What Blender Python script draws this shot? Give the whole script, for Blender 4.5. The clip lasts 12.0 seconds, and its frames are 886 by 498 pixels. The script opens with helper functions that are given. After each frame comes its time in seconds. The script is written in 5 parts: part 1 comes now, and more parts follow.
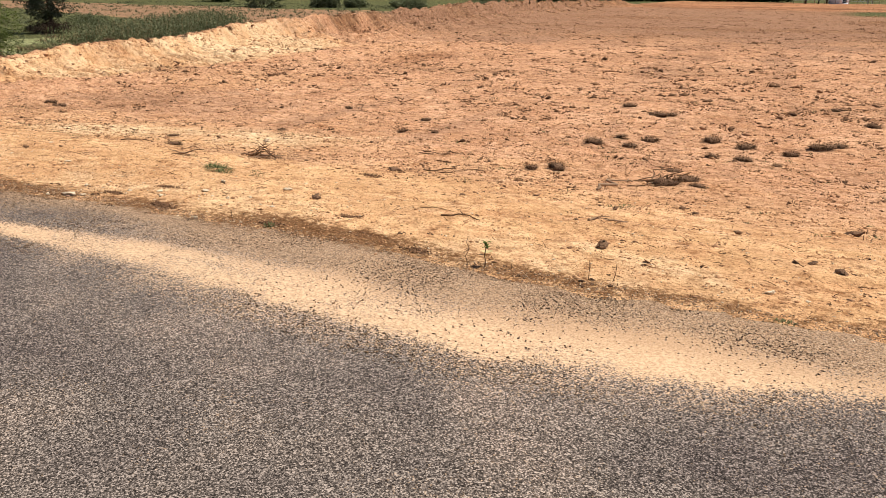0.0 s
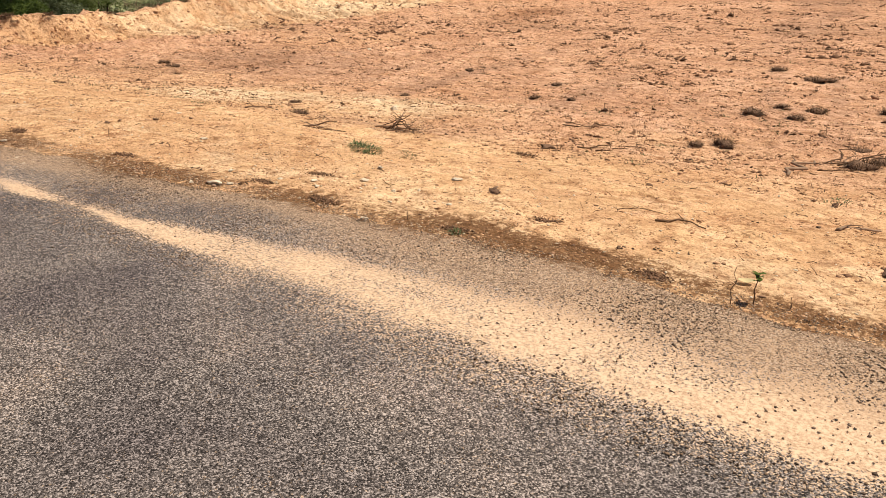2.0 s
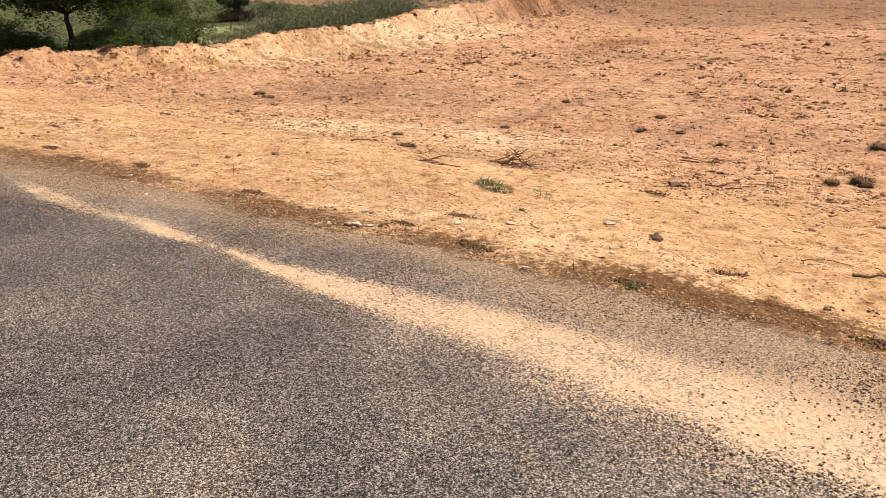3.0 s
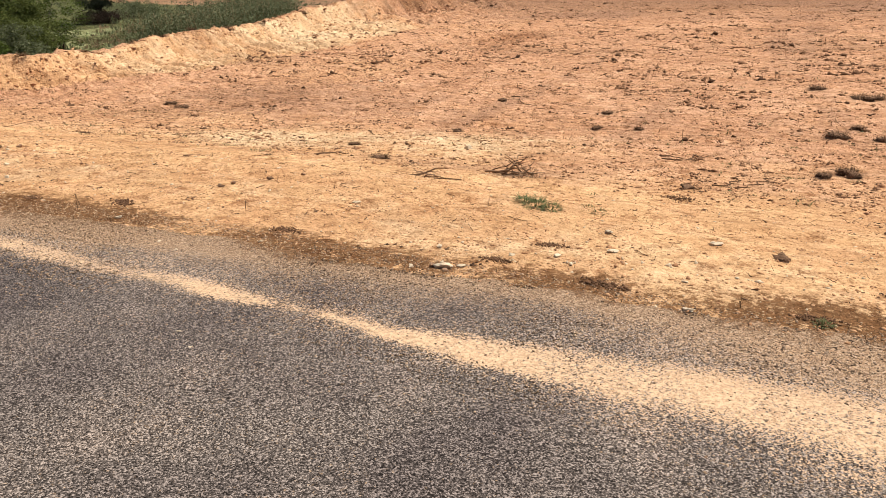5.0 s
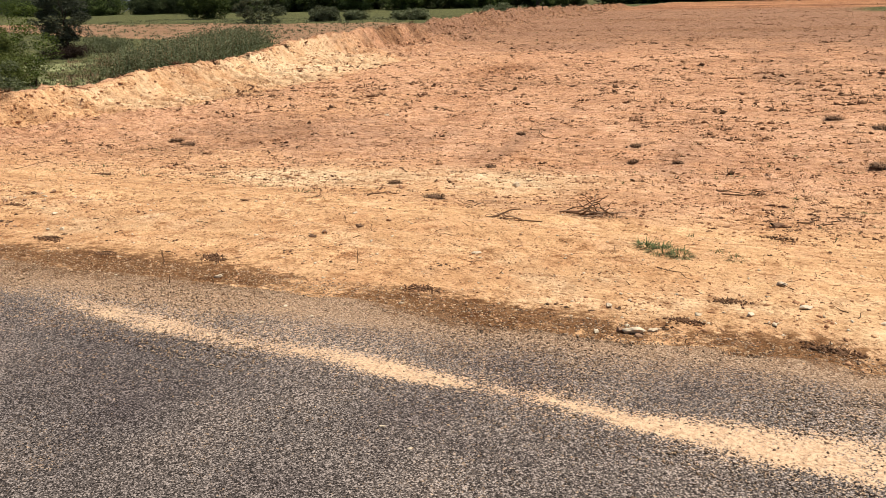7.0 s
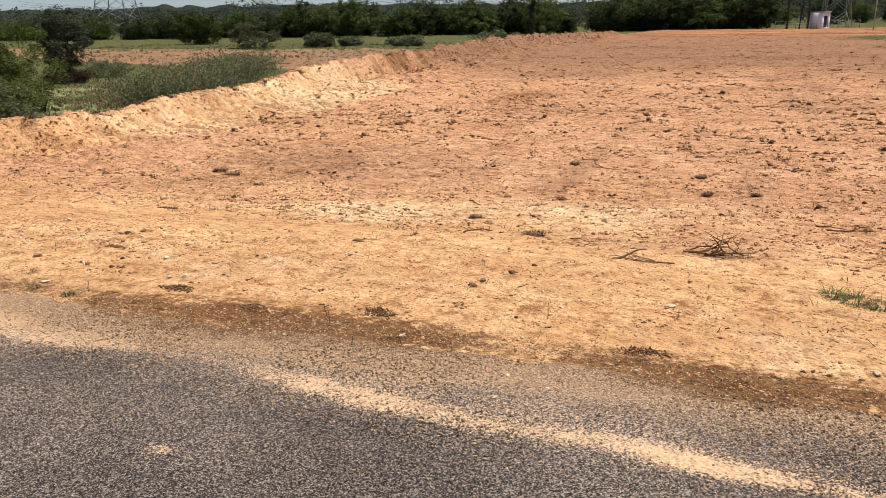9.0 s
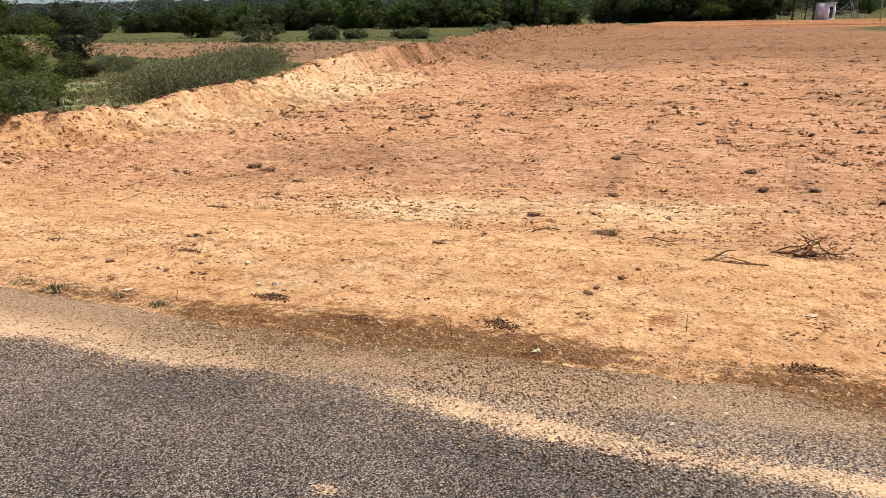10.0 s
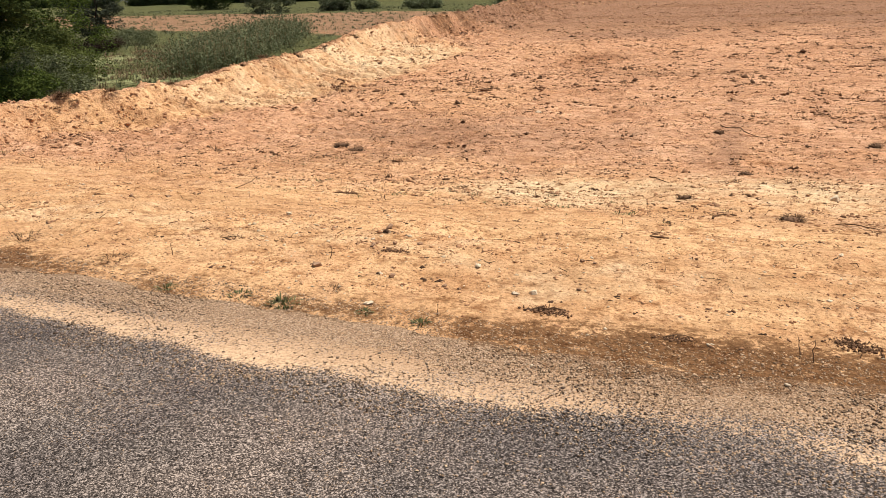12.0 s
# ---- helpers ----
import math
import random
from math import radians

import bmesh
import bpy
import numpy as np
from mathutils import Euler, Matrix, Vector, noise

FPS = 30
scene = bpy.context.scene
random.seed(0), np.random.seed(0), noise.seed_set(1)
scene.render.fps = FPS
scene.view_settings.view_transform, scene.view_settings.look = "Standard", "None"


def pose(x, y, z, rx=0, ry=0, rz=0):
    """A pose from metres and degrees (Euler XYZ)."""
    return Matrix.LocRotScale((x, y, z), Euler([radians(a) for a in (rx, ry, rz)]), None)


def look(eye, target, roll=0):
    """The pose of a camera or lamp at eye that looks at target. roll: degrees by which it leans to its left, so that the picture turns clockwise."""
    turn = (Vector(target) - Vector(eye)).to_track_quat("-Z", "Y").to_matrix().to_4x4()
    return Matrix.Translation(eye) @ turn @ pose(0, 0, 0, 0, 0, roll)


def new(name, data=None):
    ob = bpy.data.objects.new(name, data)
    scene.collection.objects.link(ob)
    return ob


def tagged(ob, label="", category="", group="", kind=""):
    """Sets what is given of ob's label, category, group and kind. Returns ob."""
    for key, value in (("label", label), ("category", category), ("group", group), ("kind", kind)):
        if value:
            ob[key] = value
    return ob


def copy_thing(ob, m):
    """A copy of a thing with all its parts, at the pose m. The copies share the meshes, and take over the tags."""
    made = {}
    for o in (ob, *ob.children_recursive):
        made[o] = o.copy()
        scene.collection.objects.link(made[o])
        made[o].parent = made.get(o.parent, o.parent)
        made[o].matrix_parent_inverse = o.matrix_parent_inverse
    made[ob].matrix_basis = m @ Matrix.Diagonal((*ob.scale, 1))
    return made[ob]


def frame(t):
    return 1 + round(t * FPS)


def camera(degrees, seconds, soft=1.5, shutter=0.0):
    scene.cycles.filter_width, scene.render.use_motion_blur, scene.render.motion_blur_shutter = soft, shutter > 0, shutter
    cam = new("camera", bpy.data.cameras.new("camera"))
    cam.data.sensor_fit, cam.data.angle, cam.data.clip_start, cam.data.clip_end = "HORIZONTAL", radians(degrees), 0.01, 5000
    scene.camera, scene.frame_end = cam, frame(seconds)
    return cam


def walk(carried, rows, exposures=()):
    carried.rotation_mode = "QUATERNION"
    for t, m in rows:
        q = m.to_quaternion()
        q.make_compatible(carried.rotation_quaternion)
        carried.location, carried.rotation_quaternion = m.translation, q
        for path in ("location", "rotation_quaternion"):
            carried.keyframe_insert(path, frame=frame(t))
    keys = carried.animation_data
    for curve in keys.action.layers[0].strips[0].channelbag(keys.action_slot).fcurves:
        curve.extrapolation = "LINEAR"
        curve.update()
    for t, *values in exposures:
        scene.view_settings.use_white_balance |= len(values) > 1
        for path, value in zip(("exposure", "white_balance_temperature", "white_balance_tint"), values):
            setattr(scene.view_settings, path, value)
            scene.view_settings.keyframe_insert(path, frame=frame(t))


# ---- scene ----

# ---------------------------------------------------------------- camera
cam = camera(58.0, 12.0, soft=0.75)
PATH = [
    (0, (4.181, -4.13, 1.629), (3.317, -2.44, 1.0), 0.5),
    (0.5, (3.894, -3.973, 1.601), (2.926, -2.363, 0.916), 0.6),
    (1, (3.579, -3.872, 1.632), (2.606, -2.277, 0.916), 0.4),
    (1.5, (3.261, -3.672, 1.619), (2.277, -2.093, 0.885), 0.2),
    (2, (2.974, -3.581, 1.619), (1.951, -2.026, 0.888), -0.1),
    (2.5, (2.594, -3.547, 1.623), (1.496, -2.032, 0.917), -0.4),
    (3, (2.256, -3.561, 1.599), (1.09, -2.078, 0.935), -0.8),
    (3.5, (1.752, -3.481, 1.606), (0.6, -1.963, 1.0), -0.8),
    (3.7, (1.619, -3.476, 1.599), (0.513, -1.918, 1.006), -0.7),
    (5.3, (0.494, -3.648, 1.611), (-0.403, -1.998, 0.924), -1.5),
    (5.5, (0.372, -3.666, 1.602), (-0.537, -2.021, 0.917), -1.6),
    (6, (0.0, -3.731, 1.603), (-0.925, -2.087, 0.937), -1.6),
    (6.5, (-0.318, -3.673, 1.576), (-1.208, -2.0, 0.937), -1.5),
    (6.7, (-0.437, -3.634, 1.591), (-1.305, -1.945, 0.963), -1.5),
    (8.3, (-1.363, -3.521, 1.597), (-2.009, -1.708, 1.054), -1.0),
    (8.5, (-1.567, -3.514, 1.583), (-2.238, -1.71, 1.04), -1.0),
    (9, (-1.927, -3.579, 1.612), (-2.723, -1.829, 1.061), -1.1),
    (9.5, (-2.296, -3.595, 1.618), (-3.148, -1.874, 1.06), -1.4),
    (10, (-2.68, -3.538, 1.604), (-3.476, -1.793, 1.036), -1.3),
    (10.5, (-3.123, -3.45, 1.62), (-3.868, -1.687, 1.041), -0.9),
    (11, (-3.579, -3.497, 1.607), (-4.325, -1.739, 1.013), -0.9),
    (11.5, (-3.946, -3.547, 1.612), (-4.723, -1.81, 0.998), -1.4),
    (12, (-4.372, -3.499, 1.608), (-5.168, -1.778, 0.973), -2.0),
]
walk(cam, [(t, look(eye, target, roll)) for t, eye, target, roll in PATH])

# ---------------------------------------------------------------- light
SUN_TO = Vector((0.31, 0.22, 0.92)).normalized()
sky_world = bpy.data.worlds.new("sky")
scene.world = sky_world
sky_world.use_nodes = True
wn = sky_world.node_tree
sky_tex = wn.nodes.new("ShaderNodeTexSky")
sky_tex.sky_type = "NISHITA"
sky_tex.sun_disc = False
sky_tex.sun_elevation = math.asin(SUN_TO.z)
sky_tex.sun_rotation = math.atan2(SUN_TO.x, SUN_TO.y)
sky_tex.air_density, sky_tex.dust_density, sky_tex.ozone_density = 0.55, 0.9, 0.8
wn.links.new(sky_tex.outputs[0], wn.nodes["Background"].inputs[0])
wn.nodes["Background"].inputs[1].default_value = 0.105
sun_lamp = bpy.data.lights.new("sun", "SUN")
sun_lamp.energy, sun_lamp.angle, sun_lamp.color = 5.0, radians(0.6), (1.0, 0.975, 0.93)
sun = new("sun", sun_lamp)
sun.matrix_world = look((0, 0, 30), Vector((0, 0, 30)) - SUN_TO)
scene.view_settings.exposure = 0.19


# ---------------------------------------------------------------- small tools
def smooth(a, b, v):
    u = np.clip((np.asarray(v, float) - a) / (b - a), 0, 1)
    return u * u * (3 - 2 * u)


def hashed(ix, iy, seed):
    n = (ix.astype(np.int64) * 374761393 + iy.astype(np.int64) * 668265263 + seed * 974634577) & 0xFFFFFFFF
    n = ((n ^ (n >> 13)) * 1274126177) & 0xFFFFFFFF
    return ((n ^ (n >> 16)) & 0xFFFFFF) / float(0xFFFFFF)


def lump(x, y, size, seed=0):
    """Smooth value noise in -1..1 with lumps of that size."""
    x, y = np.asarray(x, float) / size, np.asarray(y, float) / size
    ix, iy = np.floor(x), np.floor(y)
    fx, fy = x - ix, y - iy
    fx, fy = fx * fx * (3 - 2 * fx), fy * fy * (3 - 2 * fy)
    a, b = hashed(ix, iy, seed), hashed(ix + 1, iy, seed)
    c, d = hashed(ix, iy + 1, seed), hashed(ix + 1, iy + 1, seed)
    return 2 * ((a + (b - a) * fx) * (1 - fy) + (c + (d - c) * fx) * fy) - 1


def fbm(x, y, size, octaves=3, seed=0):
    total, gain = 0.0, 1.0
    for k in range(octaves):
        total = total + gain * lump(x, y, size / 2**k, seed + 17 * k)
        gain *= 0.5
    return total / 1.75


def mesh_from(name, verts, faces, material=None, shade=False):
    """A mesh from arrays; faces is an (n, k) array of corners."""
    verts, faces = np.asarray(verts, np.float32), np.asarray(faces, np.int32)
    me = bpy.data.meshes.new(name)
    n, k = faces.shape
    me.vertices.add(len(verts))
    me.vertices.foreach_set("co", verts.ravel())
    me.loops.add(n * k)
    me.loops.foreach_set("vertex_index", faces.ravel())
    me.polygons.add(n)
    me.polygons.foreach_set("loop_start", np.arange(0, n * k, k, dtype=np.int32))
    if shade:
        me.polygons.foreach_set("use_smooth", np.ones(n, bool))
    if material:
        me.materials.append(material)
    me.update(calc_edges=True)
    me.validate()
    return me


def grid_faces(nx, ny):
    i = np.arange(nx - 1)[:, None] * ny + np.arange(ny - 1)[None]
    return np.stack([i, i + ny, i + ny + 1, i + 1], -1).reshape(-1, 4)


def attribute(me, name, values):
    at = me.attributes.new(name, "FLOAT", "POINT")
    at.data.foreach_set("value", np.asarray(values, np.float32).ravel())


class Soup:
    """Gathers pieces of geometry (triangles) for one mesh."""

    def __init__(self):
        self.v, self.f, self.n = [], [], 0

    def add(self, v, f):
        v, f = np.asarray(v, float), np.asarray(f, int)
        if f.shape[1] == 4:
            f = np.concatenate([f[:, [0, 1, 2]], f[:, [0, 2, 3]]])
        self.v.append(v)
        self.f.append(f + self.n)
        self.n += len(v)
        return self

    def mesh(self, name, material, shade=False):
        return mesh_from(name, np.concatenate(self.v), np.concatenate(self.f), material, shade)


def part(name, me, parent, label=""):
    ob = new(name, me)
    ob.parent = parent
    if label:
        ob["label"] = label
    return ob


def tube(points, radii, sides=6):
    """A tapered tube along points."""
    p, r = np.asarray(points, float), np.asarray(radii, float)
    way = np.gradient(p, axis=0)
    way /= np.linalg.norm(way, axis=1, keepdims=True) + 1e-9
    ref = np.where(np.abs(way[:, 2:3]) > 0.9, [[1.0, 0, 0]], [[0, 0, 1.0]])
    u = np.cross(way, ref)
    u /= np.linalg.norm(u, axis=1, keepdims=True) + 1e-9
    w = np.cross(way, u)
    a = np.linspace(0, 2 * np.pi, sides, endpoint=False)
    ring = p[:, None] + r[:, None, None] * (np.cos(a)[None, :, None] * u[:, None] + np.sin(a)[None, :, None] * w[:, None])
    v = np.concatenate([ring.reshape(-1, 3), p[:1], p[-1:]])
    n, f = len(p), []
    for i in range(n - 1):
        for j in range(sides):
            k = (j + 1) % sides
            f += [(i * sides + j, i * sides + k, (i + 1) * sides + k), (i * sides + j, (i + 1) * sides + k, (i + 1) * sides + j)]
    for j in range(sides):
        k = (j + 1) % sides
        f += [(n * sides, k, j), (n * sides + 1, (n - 1) * sides + j, (n - 1) * sides + k)]
    return v, np.array(f)


def wiggly(a, b, bends, rng, amount=0.12):
    """Points from a to b with random bends."""
    a, b = np.asarray(a, float), np.asarray(b, float)
    s = np.linspace(0, 1, bends)[:, None]
    off = rng.normal(0, amount * np.linalg.norm(b - a), (bends, 3)) * np.sin(np.pi * s)
    return a + (b - a) * s + off


def box(cx, cy, cz, sx, sy, sz):
    v = np.array([(x, y, z) for x in (-0.5, 0.5) for y in (-0.5, 0.5) for z in (-0.5, 0.5)]) * (sx, sy, sz) + (cx, cy, cz)
    return v, np.array([(0, 1, 3, 2), (4, 6, 7, 5), (0, 4, 5, 1), (2, 3, 7, 6), (0, 2, 6, 4), (1, 5, 7, 3)])


def bar(a, b, thick):
    """A square bar from a to b."""
    return tube([a, b], [thick, thick], 4)


def ball(level=2):
    bm = bmesh.new()
    bmesh.ops.create_icosphere(bm, subdivisions=level, radius=1)
    v = np.array([q.co[:] for q in bm.verts])
    f = np.array([[q.index for q in face.verts] for face in bm.faces])
    bm.free()
    return v, f


BALL2, BALL3 = ball(2), ball(3)
OCTA = np.array([(1, 0, 0), (-1, 0, 0), (0, 1, 0), (0, -1, 0), (0, 0, 1), (0, 0, -1)], float)
OCTF = np.array([(0, 2, 4), (2, 1, 4), (1, 3, 4), (3, 0, 4), (2, 0, 5), (1, 2, 5), (3, 1, 5), (0, 3, 5)])


def scatter_stones(name, xs, ys, sizes, material, rng, flat=0.6, sink=0.42):
    """Many small broken stones lying on the ground, as one mesh."""
    n = len(xs)
    v = OCTA[None] * rng.uniform(0.35, 1.4, (n, 6, 1)) + rng.normal(0, 0.12, (n, 6, 3))
    v = v * np.stack([rng.uniform(0.7, 1.3, n), rng.uniform(0.7, 1.3, n), np.full(n, flat)], -1)[:, None]
    a = rng.uniform(0, 2 * np.pi, n)
    c, s = np.cos(a)[:, None], np.sin(a)[:, None]
    t = rng.normal(0, 0.25, n)[:, None]
    x, y, z = v[..., 0], v[..., 1], v[..., 2]
    z = z + t * x
    v = np.stack([c * x - s * y, s * x + c * y, z], -1) * np.asarray(sizes)[:, None, None]
    zs = surface(xs, ys) + np.asarray(sizes) * flat * (1 - 2 * sink) * 0.6
    v += np.stack([xs, ys, zs], -1)[:, None]
    f = OCTF[None] + 6 * np.arange(n)[:, None, None]
    return mesh_from(name, v.reshape(-1, 3), f.reshape(-1, 3), material)


# ---------------------------------------------------------------- lie of the land
LAND_Y = (-3000, -60, -14, -9.5, -7.5, -3.6, 0, 0.6, 1.2, 2.0, 3.0, 4.0, 5.0, 6.2, 8, 10, 14, 22, 60, 200, 4000)
LAND_Z = (-1.0, -1.0, -0.9, -0.25, 0.0, 0.10, 0.0, -0.02, -0.05, -0.17, -0.39, -0.56, -0.71, -0.81, -0.94, -0.98, -1.03, -1.12, -1.15, -1.15, -1.15)


def bank_x(y):
    """Where the crest of the earth bank runs."""
    y = np.asarray(y, float)
    return np.interp(y, (12, 28, 40, 51, 60, 70, 80, 98, 125), (-17.6, -20.6, -22.7, -24.0, -25.0, -26.4, -27.4, -28.4, -29.5)) + 0.35 * lump(y, 0 * y, 4.5, 3) + 0.16 * lump(y, 0 * y, 1.3, 4)


EDGE_X = (-9.0, -6.9, -6.3, -5.4, -4.7, -4.0, -3.4, -2.9, -2.2, -1.5, -0.8, 0.0, 0.8, 1.6, 2.4, 3.4, 4.4, 6.0)
EDGE_Y = (-0.34, -0.36, -0.33, -0.33, -0.28, -0.22, -0.17, -0.11, -0.15, -0.09, -0.03, 0.03, 0.07, 0.03, -0.05, -0.05, 0.02, 0.05)


def edge_y(x):
    """The outer edge of the stony fringe of the road."""
    x = np.asarray(x, float)
    return np.interp(x, EDGE_X, EDGE_Y) + 0.04 * lump(x, 0 * x, 0.9, 11) + 0.025 * lump(x, 0 * x, 0.25, 12)


def bank_foot(y):
    """How wide the inner face of the bank is."""
    return np.interp(y, (5, 9, 12, 16, 22, 36, 50, 70, 98), (1.3, 1.6, 1.9, 2.4, 3.6, 3.6, 4.3, 4.2, 2.4)) * (1 + 0.16 * lump(y, 0 * y, 2.3, 9))


def height(x, y, fine=True):
    x, y = np.asarray(x, float), np.asarray(y, float)
    z = np.interp(y, LAND_Y, LAND_Z)
    off = smooth(0.0, 1.0, y - edge_y(x))
    d = x - bank_x(y)
    outside = smooth(0, 5, -d) * smooth(3, 8, y)
    z = z - 0.28 * outside + 0.16 * outside * fbm(x, y, 9, 3, 8)
    along = smooth(2.5, 6.5, y) * (1 - smooth(118, 128, y))
    top = np.interp(y, (5, 11, 12.5, 19, 24, 31, 45, 58, 75, 95, 118), (0.62, 0.56, 0.70, 0.68, 1.0, 1.05, 1.1, 1.3, 1.05, 0.8, 0.65)) + 0.05 * lump(y, 0 * y, 1.7, 5) + 0.09 * np.abs(lump(y, 0 * y, 0.8, 6)) + 0.05 * lump(y, d, 0.3, 7)
    foot = bank_foot(y)
    fan = np.abs(lump(y + 0.25 * d, 0 * y, 2.6, 19))
    scarp = np.interp(y, (8, 14, 24, 36), (0.30, 0.34, 0.42, 0.46)) * (0.75 + 0.7 * (1 - fan))
    inner = np.clip(1 - d / foot, 0, 1)
    inner = (1 - scarp) * inner**1.25 + scarp * np.clip(1 - d / (0.55 + 0.25 * lump(y, 0 * y, 1.2, 10)), 0, 1)
    outer = np.clip(1 + (d + 0.25) / 2.4, 0, 1)
    ridge = np.where(d > 0, inner, np.where(d > -0.25, 1.0, outer**0.9))
    z = z + along * top * ridge
    face = along * np.clip(2.1 - np.abs(d - 0.5 * foot) / (0.25 * foot), 0, 1)
    if fine:
        slant = y - 0.50 * d + 0.06 * lump(y, d, 0.9, 20)
        rill = np.clip(1 - 1.5 * np.abs(lump(slant, 0.06 * d, 0.30, 21)), 0, 1) ** 1.3 + 0.35 * np.clip(1 - 2.4 * np.abs(lump(slant, d * 0.25, 0.17, 22)), 0, 1)
        z = z - face * 0.21 * rill * (0.60 + 0.55 * smooth(-0.5, 0.4, lump(y, d, 1.9, 23))) * (1 - 0.5 * smooth(24, 40, y))
        gully = np.clip(1 - 1.8 * np.abs(lump(y - 0.3 * d, d * 0.1, 1.5, 27)), 0, 1)
        z = z - face * 0.22 * gully * smooth(15, 30, y)
        torn = smooth(22, 32, y) + 0.55 * (1 - smooth(7.0, 9.5, y))
        z = z + along * smooth(3.4, 2.0, np.abs(d - 0.4)) * ((0.025 + 0.13 * torn + 0.14 * smooth(24, 34, y)) * fbm(x, y, 0.40 + 0.3 * (y > 24), 3, 24) + (0.03 + 0.06 * torn) * np.maximum(lump(x, y, 0.17, 25), 0) + 0.05 * smooth(-0.2, 0.5, lump(y, d, 3.0, 26)) * fbm(x, y, 0.16, 2, 28))
        field = smooth(4.5, 8.0, y)
        z = z + off * (0.022 + 0.04 * field) * fbm(x, y, 1.6, 3, 31)
        rough = 0.55 + 0.75 * smooth(-0.3, 0.5, fbm(x, y, 2.4, 2, 34)) + 0.5 * smooth(-7, -10, x) * smooth(2.5, 4.5, y)
        z = z + off * rough * (0.016 + 0.016 * field) * fbm(x, y, 0.30, 3, 32)
        z = z + off * rough * (0.018 + 0.022 * field) * np.maximum(lump(x, y, 0.14, 35), 0.05)
        z = z + off * rough * 0.012 * np.maximum(lump(x, y, 0.085, 36), 0.0)
        z = z + 0.05 * field * (1 - outside) * fbm(x, y, 5.0, 2, 33)
        z = z + 0.16 * smooth(40, 65, y) * (1 - smooth(125, 135, y)) * (1 - outside) * (np.maximum(lump(0.10 * x, y + 0.04 * x, 3.6, 37), 0) - 0.25)
        rut = np.exp(-(((y - 1.55 - 0.10 * (x + 5) + 0.25 * lump(x, 0 * x, 3, 41)) / 0.16) ** 2)) + np.exp(-(((y - 2.9 - 0.16 * (x + 5)) / 0.18) ** 2))
        z = z - 0.05 * rut * smooth(-9, -6, x) * (1 - smooth(1.5, 4.0, x))
    return z


def surface(x, y):
    """The top of road or earth, whichever is higher."""
    x, y = np.asarray(x, float), np.asarray(y, float)
    rel = y - edge_y(x)
    seal = np.interp(y, LAND_Y, LAND_Z) + 0.012 - 0.03 * smooth(-0.10, 0.10, rel)
    return np.where(rel > 0.1, height(x, y), np.maximum(height(x, y) - 0.05 * smooth(-0.02, -0.22, rel), seal))


def at_ground(x, y, dz=0.0):
    return float(surface(np.array([x]), np.array([y]))[0]) + dz


# ---------------------------------------------------------------- materials
def material(name, rough=0.9):
    m = bpy.data.materials.new(name)
    m.use_nodes = True
    nt = m.node_tree
    nt.nodes["Principled BSDF"].inputs["Roughness"].default_value = rough
    nt.nodes["Principled BSDF"].inputs["Specular IOR Level"].default_value = 0.03
    return m, nt, nt.nodes["Principled BSDF"]


def node(nt, kind, inputs=(), attribute_name="", data_type="", blend_type="", operation=""):
    nd = nt.nodes.new("ShaderNode" + kind)
    if attribute_name:
        nd.attribute_name = attribute_name
    if data_type:
        nd.data_type = data_type
    if blend_type:
        nd.blend_type = blend_type
    if operation:
        nd.operation = operation
    for key, value in dict(inputs).items():
        if isinstance(value, bpy.types.NodeSocket):
            nt.links.new(value, nd.inputs[key])
        else:
            nd.inputs[key].default_value = value
    return nd


def place(nt):
    return node(nt, "NewGeometry").outputs["Position"]


def noise_of(nt, vec, scale, detail=4.0, rough=0.6):
    return node(nt, "TexNoise", {"Vector": vec, "Scale": scale, "Detail": detail, "Roughness": rough}).outputs["Fac"]


def ramp(nt, fac, stops):
    r = node(nt, "ValToRGB", {"Fac": fac})
    while len(r.color_ramp.elements) < len(stops):
        r.color_ramp.elements.new(0.5)
    for e, (pos, col) in zip(r.color_ramp.elements, stops):
        e.position, e.color = pos, (*col, 1) if len(col) == 3 else col
    return r.outputs["Color"]


def mix(nt, fac, a, b, how="MIX"):
    nd = node(nt, "Mix", data_type="RGBA", blend_type=how)
    for key, value in ((0, fac), (6, a), (7, b)):
        if isinstance(value, bpy.types.NodeSocket):
            nt.links.new(value, nd.inputs[key])
        else:
            nd.inputs[key].default_value = value if key == 0 else (*value, 1)
    return nd.outputs[2]


def calc(nt, op, a, b=0.0, clamp=False):
    nd = node(nt, "Math", {0: a, 1: b}, operation=op)
    nd.use_clamp = clamp
    return nd.outputs[0]


def attr(nt, name):
    return node(nt, "Attribute", attribute_name=name).outputs["Fac"]


def finish(nt, bsdf, colour, bump=None, strength=0.5, distance=0.01):
    if isinstance(colour, bpy.types.NodeSocket):
        nt.links.new(colour, bsdf.inputs["Base Color"])
    else:
        bsdf.inputs["Base Color"].default_value = (*colour, 1)
    if bump is not None:
        b = node(nt, "Bump", {"Height": bump, "Strength": strength, "Distance": distance})
        nt.links.new(b.outputs[0], bsdf.inputs["Normal"])


